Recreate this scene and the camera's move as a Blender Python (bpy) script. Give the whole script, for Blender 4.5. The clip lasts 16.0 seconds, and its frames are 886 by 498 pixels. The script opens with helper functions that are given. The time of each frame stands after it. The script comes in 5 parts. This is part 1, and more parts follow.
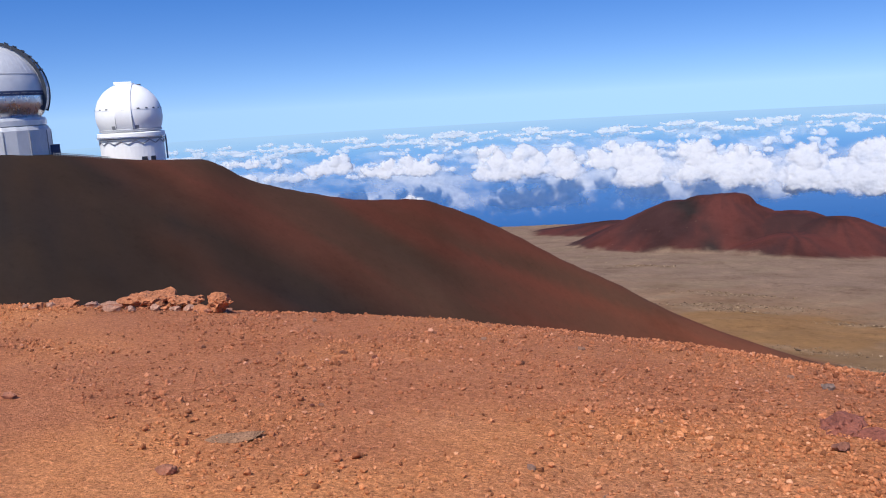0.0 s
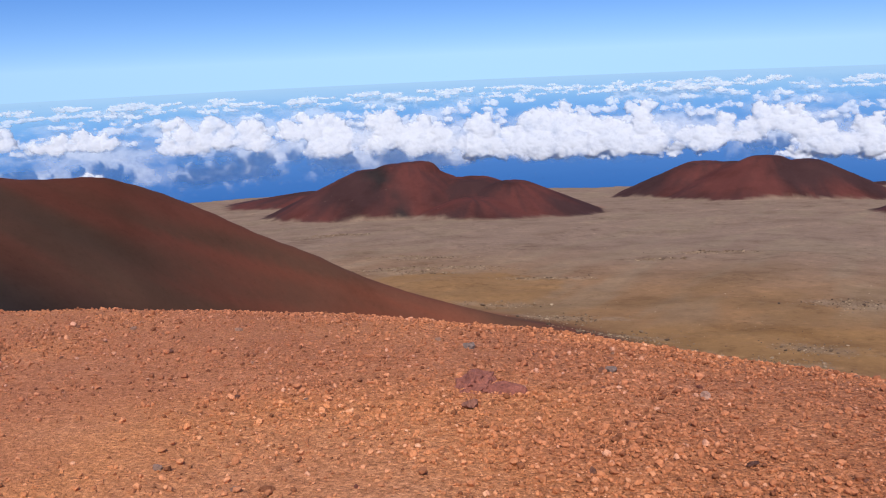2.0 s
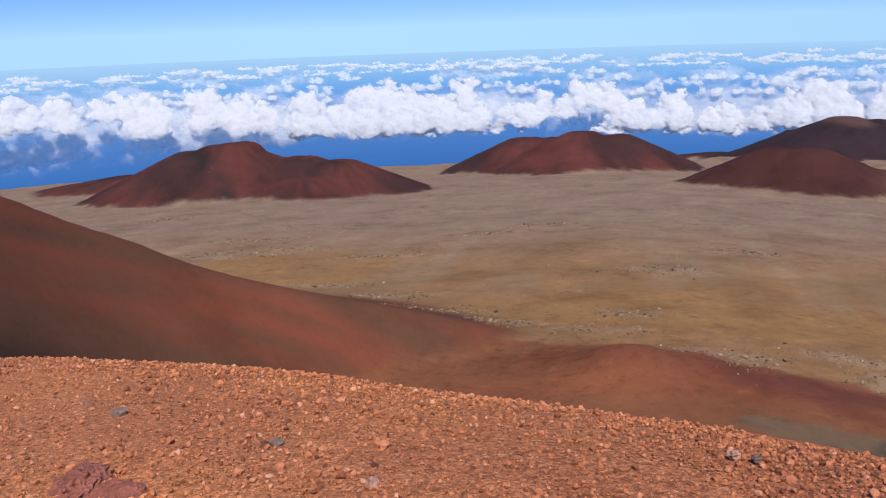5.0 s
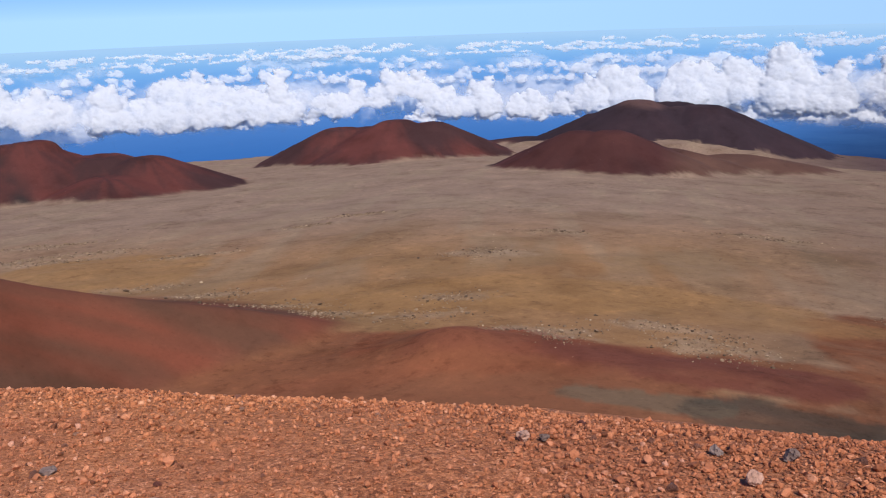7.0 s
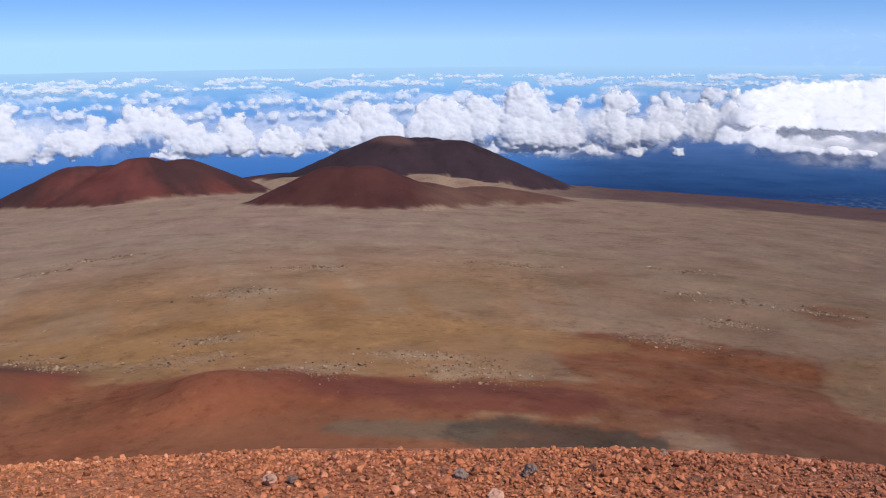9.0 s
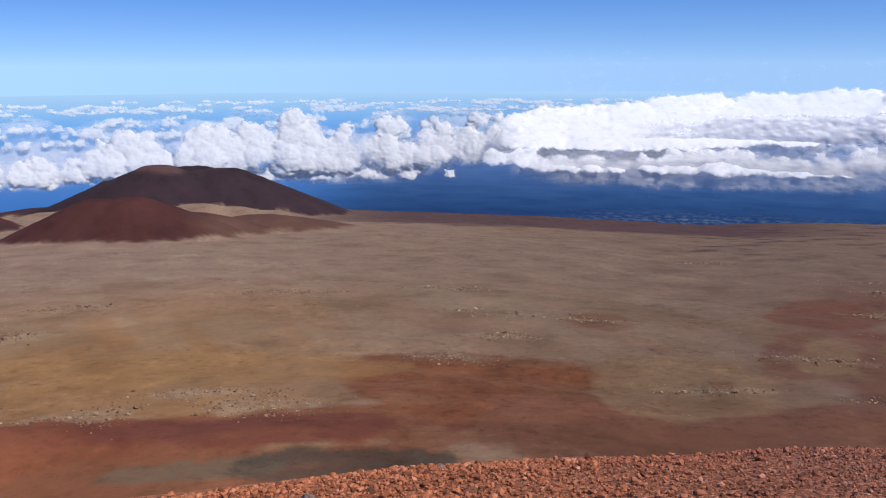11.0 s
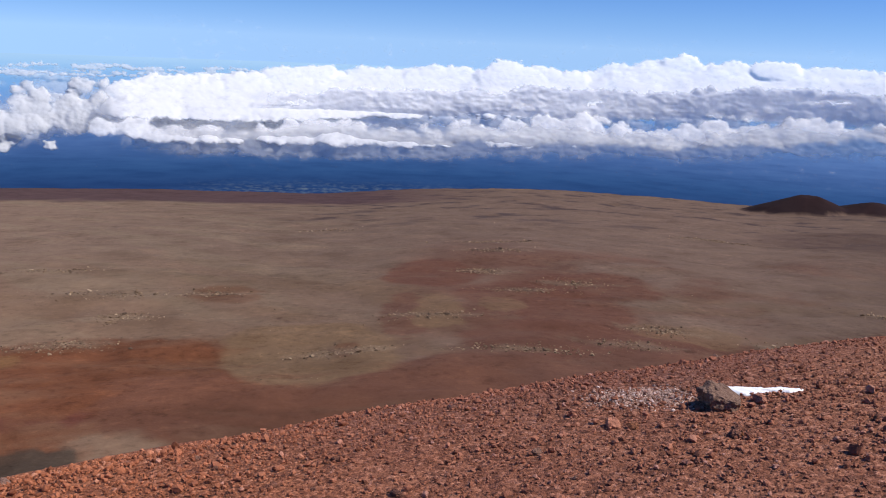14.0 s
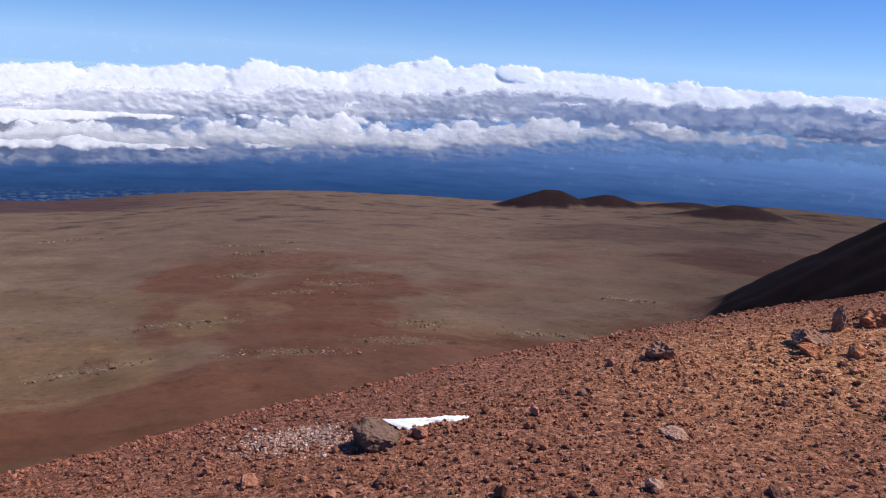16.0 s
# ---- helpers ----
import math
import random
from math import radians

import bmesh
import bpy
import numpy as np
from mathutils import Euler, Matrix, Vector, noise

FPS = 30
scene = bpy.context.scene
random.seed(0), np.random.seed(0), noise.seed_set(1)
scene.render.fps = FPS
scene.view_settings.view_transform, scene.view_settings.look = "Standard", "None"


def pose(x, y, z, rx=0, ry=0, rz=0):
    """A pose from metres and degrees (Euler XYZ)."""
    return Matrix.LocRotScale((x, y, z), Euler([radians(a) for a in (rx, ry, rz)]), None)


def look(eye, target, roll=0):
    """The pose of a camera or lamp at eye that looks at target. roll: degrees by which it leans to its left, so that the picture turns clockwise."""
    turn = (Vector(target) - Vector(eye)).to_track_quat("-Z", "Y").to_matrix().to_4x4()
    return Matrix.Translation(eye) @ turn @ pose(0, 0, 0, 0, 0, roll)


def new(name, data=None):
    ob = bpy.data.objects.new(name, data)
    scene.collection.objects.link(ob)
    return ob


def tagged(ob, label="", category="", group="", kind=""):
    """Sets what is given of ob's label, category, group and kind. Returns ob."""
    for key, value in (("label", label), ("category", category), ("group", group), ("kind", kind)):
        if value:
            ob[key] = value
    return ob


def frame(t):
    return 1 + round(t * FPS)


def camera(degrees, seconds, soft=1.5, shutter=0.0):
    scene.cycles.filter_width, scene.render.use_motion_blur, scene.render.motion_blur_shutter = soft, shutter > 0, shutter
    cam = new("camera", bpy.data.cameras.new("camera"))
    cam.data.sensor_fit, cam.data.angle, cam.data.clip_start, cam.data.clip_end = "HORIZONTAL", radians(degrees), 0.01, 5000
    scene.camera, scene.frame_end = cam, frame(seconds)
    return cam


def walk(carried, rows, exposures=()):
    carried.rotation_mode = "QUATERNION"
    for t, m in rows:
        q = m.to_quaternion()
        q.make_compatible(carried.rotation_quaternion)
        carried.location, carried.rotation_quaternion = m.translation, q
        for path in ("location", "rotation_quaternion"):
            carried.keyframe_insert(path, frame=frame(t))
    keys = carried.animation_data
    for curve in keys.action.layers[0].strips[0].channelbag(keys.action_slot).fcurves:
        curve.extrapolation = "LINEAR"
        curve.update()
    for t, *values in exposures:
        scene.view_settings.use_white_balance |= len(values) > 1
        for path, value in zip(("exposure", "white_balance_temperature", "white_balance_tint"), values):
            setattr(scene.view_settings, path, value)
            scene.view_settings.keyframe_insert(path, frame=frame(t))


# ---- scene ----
cam = camera(54.1, 16.0, soft=1.05)

# seconds, place, tilt, lean, turn
PATH = (
    (0, 0.000, 0.000, 1.604, 80.20, 3.22, 0.00),
    (0.5, 0.007, -0.005, 1.595, 79.23, 3.40, -4.82),
    (1, 0.060, 0.007, 1.587, 78.90, 3.09, -9.20),
    (1.5, 0.147, 0.027, 1.588, 78.12, 3.52, -13.09),
    (2, 0.297, 0.082, 1.592, 77.34, 2.52, -20.12),
    (2.5, 0.389, 0.201, 1.575, 76.35, 1.55, -22.47),
    (3, 0.502, 0.476, 1.582, 77.01, 3.15, -26.68),
    (3.5, 0.679, 0.624, 1.578, 74.58, 3.47, -30.73),
    (3.7, 0.803, 0.674, 1.584, 75.82, 2.44, -30.41),
    (5.8, 1.550, 0.595, 1.608, 74.37, 1.92, -33.49),
    (6, 1.549, 0.597, 1.609, 73.79, 1.46, -35.29),
    (6.5, 1.577, 0.592, 1.602, 73.91, 1.70, -41.03),
    (7, 1.589, 0.581, 1.607, 74.45, 1.93, -43.60),
    (7.5, 1.613, 0.565, 1.604, 75.07, 1.38, -47.60),
    (8, 1.628, 0.559, 1.601, 75.86, 0.18, -52.00),
    (8.5, 1.646, 0.548, 1.596, 76.37, 0.08, -55.52),
    (9, 1.671, 0.544, 1.589, 76.46, 0.52, -59.56),
    (9.5, 1.688, 0.539, 1.583, 76.91, 0.92, -64.47),
    (9.7, 1.695, 0.535, 1.581, 77.61, 0.56, -65.73),
    (11.8, 1.738, 0.483, 1.569, 77.22, 0.07, -79.68),
    (12, 1.734, 0.474, 1.569, 77.28, -0.16, -80.96),
    (12.5, 1.734, 0.428, 1.581, 77.45, -0.48, -84.63),
    (13, 1.733, 0.353, 1.601, 77.90, -1.13, -88.41),
    (13.5, 1.757, 0.312, 1.599, 76.98, -2.03, -92.14),
    (14, 1.827, 0.315, 1.587, 76.54, -2.42, -98.81),
    (14.5, 1.892, 0.179, 1.571, 76.71, -4.21, -103.84),
    (15, 1.982, 0.019, 1.578, 76.82, -4.25, -108.13),
    (15.5, 2.075, -0.102, 1.589, 77.70, -3.89, -112.68),
    (16, 2.179, -0.279, 1.578, 77.39, -3.52, -114.50),
)
walk(cam, [(t, pose(x, y, z, rx, ry, rz)) for t, x, y, z, rx, ry, rz in PATH],
     exposures=((0, 0.15), (16, 0.15)))

# ---- daylight: clear high-altitude sky and one sun behind the viewer ----
SUN_AZ, SUN_EL = 156.0, 53.0          # degrees; azimuth to the left of the y axis
world = bpy.data.worlds.new("sky")
scene.world = world
world.use_nodes = True
wn, wl = world.node_tree.nodes, world.node_tree.links
wn.clear()
w_out = wn.new("ShaderNodeOutputWorld")
w_bg = wn.new("ShaderNodeBackground")
w_sky = wn.new("ShaderNodeTexSky")
w_sky.sky_type = "NISHITA"
w_sky.sun_disc = False
w_sky.sun_elevation = radians(SUN_EL)
w_sky.sun_rotation = radians(-SUN_AZ)
w_sky.altitude = 2500
w_sky.air_density, w_sky.dust_density, w_sky.ozone_density = 1.0, 0.0, 2.0
w_co = wn.new("ShaderNodeTexCoord")
w_sep = wn.new("ShaderNodeSeparateXYZ")
w_max = wn.new("ShaderNodeMath")
w_max.operation = "MAXIMUM"
w_max.inputs[1].default_value = 0.0
w_lift = wn.new("ShaderNodeMath")
w_lift.operation = "MULTIPLY_ADD"
w_lift.inputs[1].default_value = 1.6
w_lift.inputs[2].default_value = 0.10
wl.new(w_max.outputs[0], w_lift.inputs[0])
w_com = wn.new("ShaderNodeCombineXYZ")
w_hue = wn.new("ShaderNodeHueSaturation")
w_hue.inputs["Saturation"].default_value = 1.15
wl.new(w_co.outputs["Generated"], w_sep.inputs[0])
wl.new(w_sep.outputs[0], w_com.inputs[0])
wl.new(w_sep.outputs[1], w_com.inputs[1])
wl.new(w_sep.outputs[2], w_max.inputs[0])
wl.new(w_lift.outputs[0], w_com.inputs[2])
wl.new(w_com.outputs[0], w_sky.inputs[0])
wl.new(w_sky.outputs[0], w_hue.inputs["Color"])
w_ramp = wn.new("ShaderNodeValToRGB")
for _p, _c in ((0.0, (1.36, 1.30, 1.44)), (0.03, (1.26, 1.32, 1.49)), (0.075, (1.06, 1.27, 1.60)), (0.15, (0.73, 1.20, 1.75)), (1.0, (0.6, 0.95, 1.6))):
    _e = w_ramp.color_ramp.elements[0] if _p == 0 else (w_ramp.color_ramp.elements[-1] if _p == 1.0 else w_ramp.color_ramp.elements.new(_p))
    _e.color = (*(q / 2 for q in _c), 1)
w_mul = wn.new("ShaderNodeVectorMath")
w_mul.operation = "MULTIPLY"
w_two = wn.new("ShaderNodeVectorMath")
w_two.operation = "SCALE"
w_two.inputs["Scale"].default_value = 2.0
wl.new(w_max.outputs[0], w_ramp.inputs[0])
wl.new(w_hue.outputs[0], w_mul.inputs[0])
wl.new(w_ramp.outputs[0], w_mul.inputs[1])
wl.new(w_mul.outputs[0], w_two.inputs[0])
wl.new(w_two.outputs[0], w_bg.inputs[0])
w_bg.inputs[1].default_value = 0.094
wl.new(w_bg.outputs[0], w_out.inputs[0])

sun = new("sun", bpy.data.lights.new("sun", "SUN"))
sun.data.energy = 4.8
sun.data.angle = radians(0.53)
sun.data.color = (1.0, 0.955, 0.90)
_a, _e = radians(SUN_AZ), radians(SUN_EL)
sun.matrix_world = look((-math.sin(_a) * math.cos(_e) * 50, math.cos(_a) * math.cos(_e) * 50, math.sin(_e) * 50), (0, 0, 0))


# ---- materials ----
class Nodes:
    """A small writer of node materials."""

    def __init__(self, name):
        self.mat = bpy.data.materials.new(name)
        self.mat.use_nodes = True
        self.tree = self.mat.node_tree
        self.tree.nodes.clear()
        self.out = self.add("ShaderNodeOutputMaterial")

    def add(self, kind, **inputs):
        n = self.tree.nodes.new(kind)
        for k, v in inputs.items():
            self.put(n.inputs[k.replace("_", " ")], v)
        return n

    def put(self, socket, v):
        if isinstance(v, bpy.types.NodeSocket):
            self.tree.links.new(v, socket)
        else:
            socket.default_value = v

    def coords(self):
        return self.add("ShaderNodeTexCoord").outputs["Object"]

    def noise(self, vec, scale, detail=4.0, rough=0.55):
        return self.add("ShaderNodeTexNoise", Vector=vec, Scale=scale, Detail=detail, Roughness=rough).outputs["Fac"]

    def ramp(self, fac, *stops):
        n = self.add("ShaderNodeValToRGB", Fac=fac)
        e = n.color_ramp.elements
        while len(e) < len(stops):
            e.new(0.5)
        for k, (p, c) in zip(e, stops):
            k.position = p
            k.color = (*c, 1) if isinstance(c, tuple) else (c, c, c, 1)
        return n.outputs["Color"]

    def mix(self, fac, a, b, mode="MIX"):
        n = self.tree.nodes.new("ShaderNodeMix")
        n.data_type, n.blend_type = "RGBA", mode
        for k, v in ((0, fac), (6, a), (7, b)):
            if isinstance(v, tuple) and len(v) == 3:
                v = (*v, 1)
            self.put(n.inputs[k], v)
        return n.outputs[2]

    def math(self, op, a, b=0.0):
        n = self.tree.nodes.new("ShaderNodeMath")
        n.operation = op
        self.put(n.inputs[0], a)
        self.put(n.inputs[1], b)
        return n.outputs[0]

    def bump(self, height, strength, distance, normal=None):
        n = self.add("ShaderNodeBump", Height=height, Strength=strength, Distance=distance)
        if normal is not None:
            self.put(n.inputs["Normal"], normal)
        return n.outputs["Normal"]

    def done(self, shader):
        self.tree.links.new(shader, self.out.inputs["Surface"])
        return self.mat


def tint_of(n):
    a = n.tree.nodes.new("ShaderNodeAttribute")
    a.attribute_name = "tint"
    return a.outputs["Color"]


def make_ground_near():
    n = Nodes("cinder_soil")
    v = n.coords()
    col = tint_of(n)
    patch = n.noise(v, 1.3, 5.0, 0.6)
    grit = n.noise(v, 55.0, 4.0, 0.7)
    fine = n.noise(v, 260.0, 2.0, 0.6)
    col = n.mix(1.0, col, n.ramp(patch, (0.3, (0.90, 0.88, 0.90)), (0.5, (1.0, 1.0, 1.0)), (0.7, (1.05, 1.10, 1.15))), "MULTIPLY")
    col = n.mix(1.0, col, n.ramp(grit, (0.31, (0.46, 0.43, 0.44)), (0.42, (0.90, 0.89, 0.89)), (0.57, (1.06, 1.07, 1.07)), (0.69, (1.38, 1.48, 1.58))), "MULTIPLY")
    col = n.mix(0.6, col, n.ramp(fine, (0.3, (0.72, 0.70, 0.70)), (0.7, (1.25, 1.25, 1.25))), "MULTIPLY")
    # loose granules, each a little lighter or darker than the next
    at = n.tree.nodes.new("ShaderNodeAttribute")
    at.attribute_name = "rough_land"
    much = at.outputs["Fac"]
    wob = n.add("ShaderNodeTexNoise", Vector=v, Scale=40.0, Detail=2.0).outputs["Color"]
    vw = n.mix(0.02, v, wob, "ADD")
    cells = []
    for size, low, high in ((48.0, 0.50, 1.35), (95.0, 0.56, 1.32)):
        vor = n.add("ShaderNodeTexVoronoi", Vector=vw, Scale=size)
        shade = n.add("ShaderNodeSeparateColor", Color=vor.outputs["Color"]).outputs[0]
        col = n.mix(much, col, n.mix(1.0, col, n.ramp(shade, (0.0, (low, low * 0.96, low)), (0.35, (0.86, 0.85, 0.86)), (0.8, (1.06, 1.08, 1.1)), (1.0, (high, high * 1.12, high * 1.25))), "MULTIPLY"))
        cells.append(n.math("MULTIPLY", n.math("SUBTRACT", shade, n.math("MULTIPLY", vor.outputs["Distance"], 1.1)), much))
    lump = n.noise(v, 9.0, 6.0, 0.6)
    h = n.math("ADD", n.math("MULTIPLY", lump, 0.9), n.math("MULTIPLY", grit, 0.7))
    nb = n.bump(h, 0.8, 0.03)
    nb = n.bump(cells[0], 0.45, 0.010, nb)
    nb = n.bump(cells[1], 0.4, 0.005, nb)
    nb = n.bump(fine, 0.5, 0.004, nb)
    b = n.add("ShaderNodeBsdfPrincipled", Base_Color=col, Roughness=0.95, Normal=nb)
    b.inputs["Specular IOR Level"].default_value = 0.15
    return n.done(b.outputs[0])


def make_ground_far():
    n = Nodes("volcanic_land")
    v = n.coords()
    col = tint_of(n)
    big = n.noise(v, 0.012, 6.0, 0.6)
    mid = n.noise(v, 0.11, 6.0, 0.65)
    a = n.tree.nodes.new("ShaderNodeAttribute")
    a.attribute_name = "rough_land"
    amount = a.outputs["Fac"]
    col = n.mix(0.8, col, n.ramp(big, (0.34, (0.76, 0.73, 0.70)), (0.47, (0.98, 0.98, 0.98)), (0.55, (1.02, 1.02, 1.02)), (0.67, (1.20, 1.19, 1.17))), "MULTIPLY")
    speck = n.ramp(mid, (0.34, (0.62, 0.59, 0.57)), (0.44, (0.97, 0.97, 0.97)), (0.56, (1.02, 1.02, 1.02)), (0.66, (1.3, 1.28, 1.25)))
    where = n.ramp(n.noise(v, 0.0055, 4.0, 0.6), (0.44, 0.5), (0.62, 1.0))
    amount = n.math("MULTIPLY", amount, where)
    col = n.mix(amount, col, n.mix(1.0, col, speck, "MULTIPLY"))
    hum = n.noise(v, 0.04, 6.0, 0.72)
    col = n.mix(n.math("MULTIPLY", amount, 0.9), col, n.mix(1.0, col, n.ramp(hum, (0.34, (0.60, 0.56, 0.53)), (0.44, (0.97, 0.97, 0.97)), (0.58, (1.04, 1.04, 1.04)), (0.69, (1.40, 1.38, 1.33))), "MULTIPLY"))
    tiny = n.noise(v, 0.34, 6.0, 0.75)
    col = n.mix(0.45, col, n.ramp(tiny, (0.32, (0.70, 0.68, 0.66)), (0.44, (0.99, 0.99, 0.99)), (0.58, (1.03, 1.03, 1.03)), (0.70, (1.30, 1.28, 1.25))), "MULTIPLY")
    h = n.math("MULTIPLY", mid, amount)
    nb = n.bump(h, 0.45, 3.0)
    b = n.add("ShaderNodeBsdfPrincipled", Base_Color=col, Roughness=0.97, Normal=nb)
    b.inputs["Specular IOR Level"].default_value = 0.05
    return n.done(b.outputs[0])


def make_rock(name, dark, mid, light, scale=1.0, island=True):
    """Vesicular lava rock; each stone takes its own shade."""
    n = Nodes(name)
    v = n.coords()
    if island:
        rnd = n.add("ShaderNodeNewGeometry").outputs["Random Per Island"]
    else:
        rnd = n.add("ShaderNodeObjectInfo").outputs["Random"]
    col = n.ramp(rnd, (0.0, dark), (0.45, mid), (0.8, mid), (1.0, light))
    g = n.noise(v, 30.0 * scale, 5.0, 0.65)
    col = n.mix(0.85, col, n.ramp(g, (0.3, (0.55, 0.53, 0.53)), (0.7, (1.35, 1.33, 1.3))), "MULTIPLY")
    pits = n.add("ShaderNodeTexVoronoi", Vector=v, Scale=70.0 * scale).outputs["Distance"]
    h = n.math("ADD", g, n.math("MULTIPLY", pits, 0.5))
    nb = n.bump(h, 0.8, 0.02 / scale)
    b = n.add("ShaderNodeBsdfPrincipled", Base_Color=col, Roughness=0.92, Normal=nb)
    b.inputs["Specular IOR Level"].default_value = 0.2
    return n.done(b.outputs[0])


def make_gravel():
    """Loose cinder gravel in the soil's colour, each piece a little lighter or darker."""
    n = Nodes("red_cinder")
    v = n.coords()
    rnd = n.add("ShaderNodeNewGeometry").outputs["Random Per Island"]
    f = n.ramp(rnd, (0.0, (0.34, 0.32, 0.35)), (0.22, (0.68, 0.66, 0.72)), (0.8, (1.04, 1.06, 1.16)), (0.96, (1.15, 1.32, 1.6)), (1.0, (1.25, 1.7, 2.5)))
    col = n.mix(1.0, tint_of(n), f, "MULTIPLY")
    g = n.noise(v, 120.0, 4.0, 0.65)
    col = n.mix(0.7, col, n.ramp(g, (0.3, (0.65, 0.63, 0.63)), (0.7, (1.3, 1.3, 1.3))), "MULTIPLY")
    nb = n.bump(g, 0.7, 0.004)
    b = n.add("ShaderNodeBsdfPrincipled", Base_Color=col, Roughness=0.92, Normal=nb)
    b.inputs["Specular IOR Level"].default_value = 0.2
    return n.done(b.outputs[0])


def make_cloud(name, white):
    """White water droplets: bright in the sun, letting light through, frayed where the opacity made for the camera's
    view is low.
    """
    n = Nodes(name)
    v = n.coords()
    g = n.noise(v, 0.012, 8.0, 0.6)
    nb = n.bump(g, 0.17, 30.0)
    d = n.add("ShaderNodeBsdfDiffuse", Color=(white, white, white, 1), Normal=nb)
    t = n.add("ShaderNodeBsdfTranslucent", Color=(white, white, white, 1))
    m = n.add("ShaderNodeMixShader", Fac=0.36)
    n.put(m.inputs[1], d.outputs[0])
    n.put(m.inputs[2], t.outputs[0])
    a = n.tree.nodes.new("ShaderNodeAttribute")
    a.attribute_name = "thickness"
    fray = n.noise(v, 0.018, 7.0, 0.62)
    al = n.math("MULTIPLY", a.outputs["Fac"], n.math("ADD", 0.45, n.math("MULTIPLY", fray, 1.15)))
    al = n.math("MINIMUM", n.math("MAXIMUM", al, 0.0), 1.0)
    tr = n.add("ShaderNodeBsdfTransparent")
    mm = n.add("ShaderNodeMixShader", Fac=al)
    n.put(mm.inputs[1], tr.outputs[0])
    n.put(mm.inputs[2], m.outputs[0])
    return n.done(mm.outputs[0])


def make_sea():
    """Sea and lowland far below: a plain glowing backdrop, haze painted in as paler colour towards the horizon."""
    n = Nodes("hazy_distance")
    v = n.coords()
    a = n.tree.nodes.new("ShaderNodeAttribute")
    a.attribute_name = "tint"
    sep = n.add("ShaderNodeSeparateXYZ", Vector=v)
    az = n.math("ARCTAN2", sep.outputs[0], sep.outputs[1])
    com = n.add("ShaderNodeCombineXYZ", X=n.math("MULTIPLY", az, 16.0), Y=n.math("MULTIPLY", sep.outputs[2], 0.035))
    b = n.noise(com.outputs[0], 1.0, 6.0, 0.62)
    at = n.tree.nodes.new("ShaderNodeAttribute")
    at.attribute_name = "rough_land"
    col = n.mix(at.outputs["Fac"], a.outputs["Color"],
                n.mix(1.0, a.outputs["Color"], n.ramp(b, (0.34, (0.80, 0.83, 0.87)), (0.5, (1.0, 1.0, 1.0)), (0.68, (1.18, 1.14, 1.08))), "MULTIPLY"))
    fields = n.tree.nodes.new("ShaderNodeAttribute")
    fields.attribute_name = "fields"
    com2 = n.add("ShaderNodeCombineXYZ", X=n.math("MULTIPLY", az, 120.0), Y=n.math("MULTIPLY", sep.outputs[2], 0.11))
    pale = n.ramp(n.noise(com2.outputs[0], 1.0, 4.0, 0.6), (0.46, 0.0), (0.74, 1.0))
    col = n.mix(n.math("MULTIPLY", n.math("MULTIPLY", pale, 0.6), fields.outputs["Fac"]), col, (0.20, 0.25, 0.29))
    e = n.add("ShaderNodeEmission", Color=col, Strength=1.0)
    return n.done(e.outputs[0])


def make_paint(name, colour, rough=0.5, metal=0.0, grain=1.0, wear=0.12, bump=0.15):
    n = Nodes(name)
    v = n.coords()
    g = n.noise(v, 0.35 * grain, 6.0, 0.6)
    f = n.noise(v, 5.0 * grain, 4.0, 0.6)
    col = n.mix(1.0, colour, n.ramp(g, (0.3, (1 - wear,) * 3), (0.7, (1.0, 1.0, 1.0))), "MULTIPLY")
    col = n.mix(0.5, col, n.ramp(f, (0.3, (1 - wear,) * 3), (0.7, (1.0, 1.0, 1.0))), "MULTIPLY")
    nb = n.bump(f, bump, 0.03 / grain)
    rg = n.ramp(g, (0.3, max(0.05, rough - 0.1)), (0.7, min(1, rough + 0.1)))
    b = n.add("ShaderNodeBsdfPrincipled", Base_Color=col, Roughness=rg, Metallic=metal, Normal=nb)
    return n.done(b.outputs[0])


M_SOIL = make_ground_near()
M_LAND = make_ground_far()
M_GRAVEL = make_gravel()
M_STONE = make_rock("cinder_stone", (0.20, 0.085, 0.058), (0.34, 0.145, 0.09), (0.48, 0.26, 0.175), 1.0, False)
M_PALE = make_rock("pale_rock", (0.36, 0.19, 0.13), (0.42, 0.24, 0.17), (0.48, 0.30, 0.23), 1.0, False)
M_GREY = make_rock("grey_rock", (0.16, 0.105, 0.085), (0.20, 0.135, 0.110), (0.26, 0.185, 0.155), 1.0, False)
M_OCHRE = make_rock("ochre_rock", (0.38, 0.145, 0.07), (0.44, 0.175, 0.085), (0.48, 0.22, 0.12), 0.6, False)
M_MAROON = make_rock("maroon_rock", (0.22, 0.075, 0.052), (0.25, 0.085, 0.058), (0.28, 0.10, 0.068), 0.8, False)
M_LAVA = make_rock("plain_lava", (0.070, 0.044, 0.028), (0.22, 0.145, 0.088), (0.40, 0.29, 0.185), 0.02)
M_CLOUD = make_cloud("cloud", 0.70)
# bank's white raised in the colour, since the sun strikes it from the side
M_CLOUD_BANK = make_cloud("bright_bank_cloud", 0.92)
M_SEA = make_sea()
M_WHITE = make_paint("white_painted_steel", (0.93, 0.93, 0.92), 0.45, 0.0, 1.0, 0.06)
M_SILVER = make_paint("aluminium_cladding", (0.66, 0.67, 0.69), 0.45, 0.3, 1.0, 0.12)
M_POLISHED = make_paint("polished_aluminium", (0.72, 0.72, 0.73), 0.28, 0.85, 1.0, 0.12)
M_PANEL = make_paint("pale_grey_panels", (0.62, 0.63, 0.65), 0.5, 0.1, 1.0, 0.12)
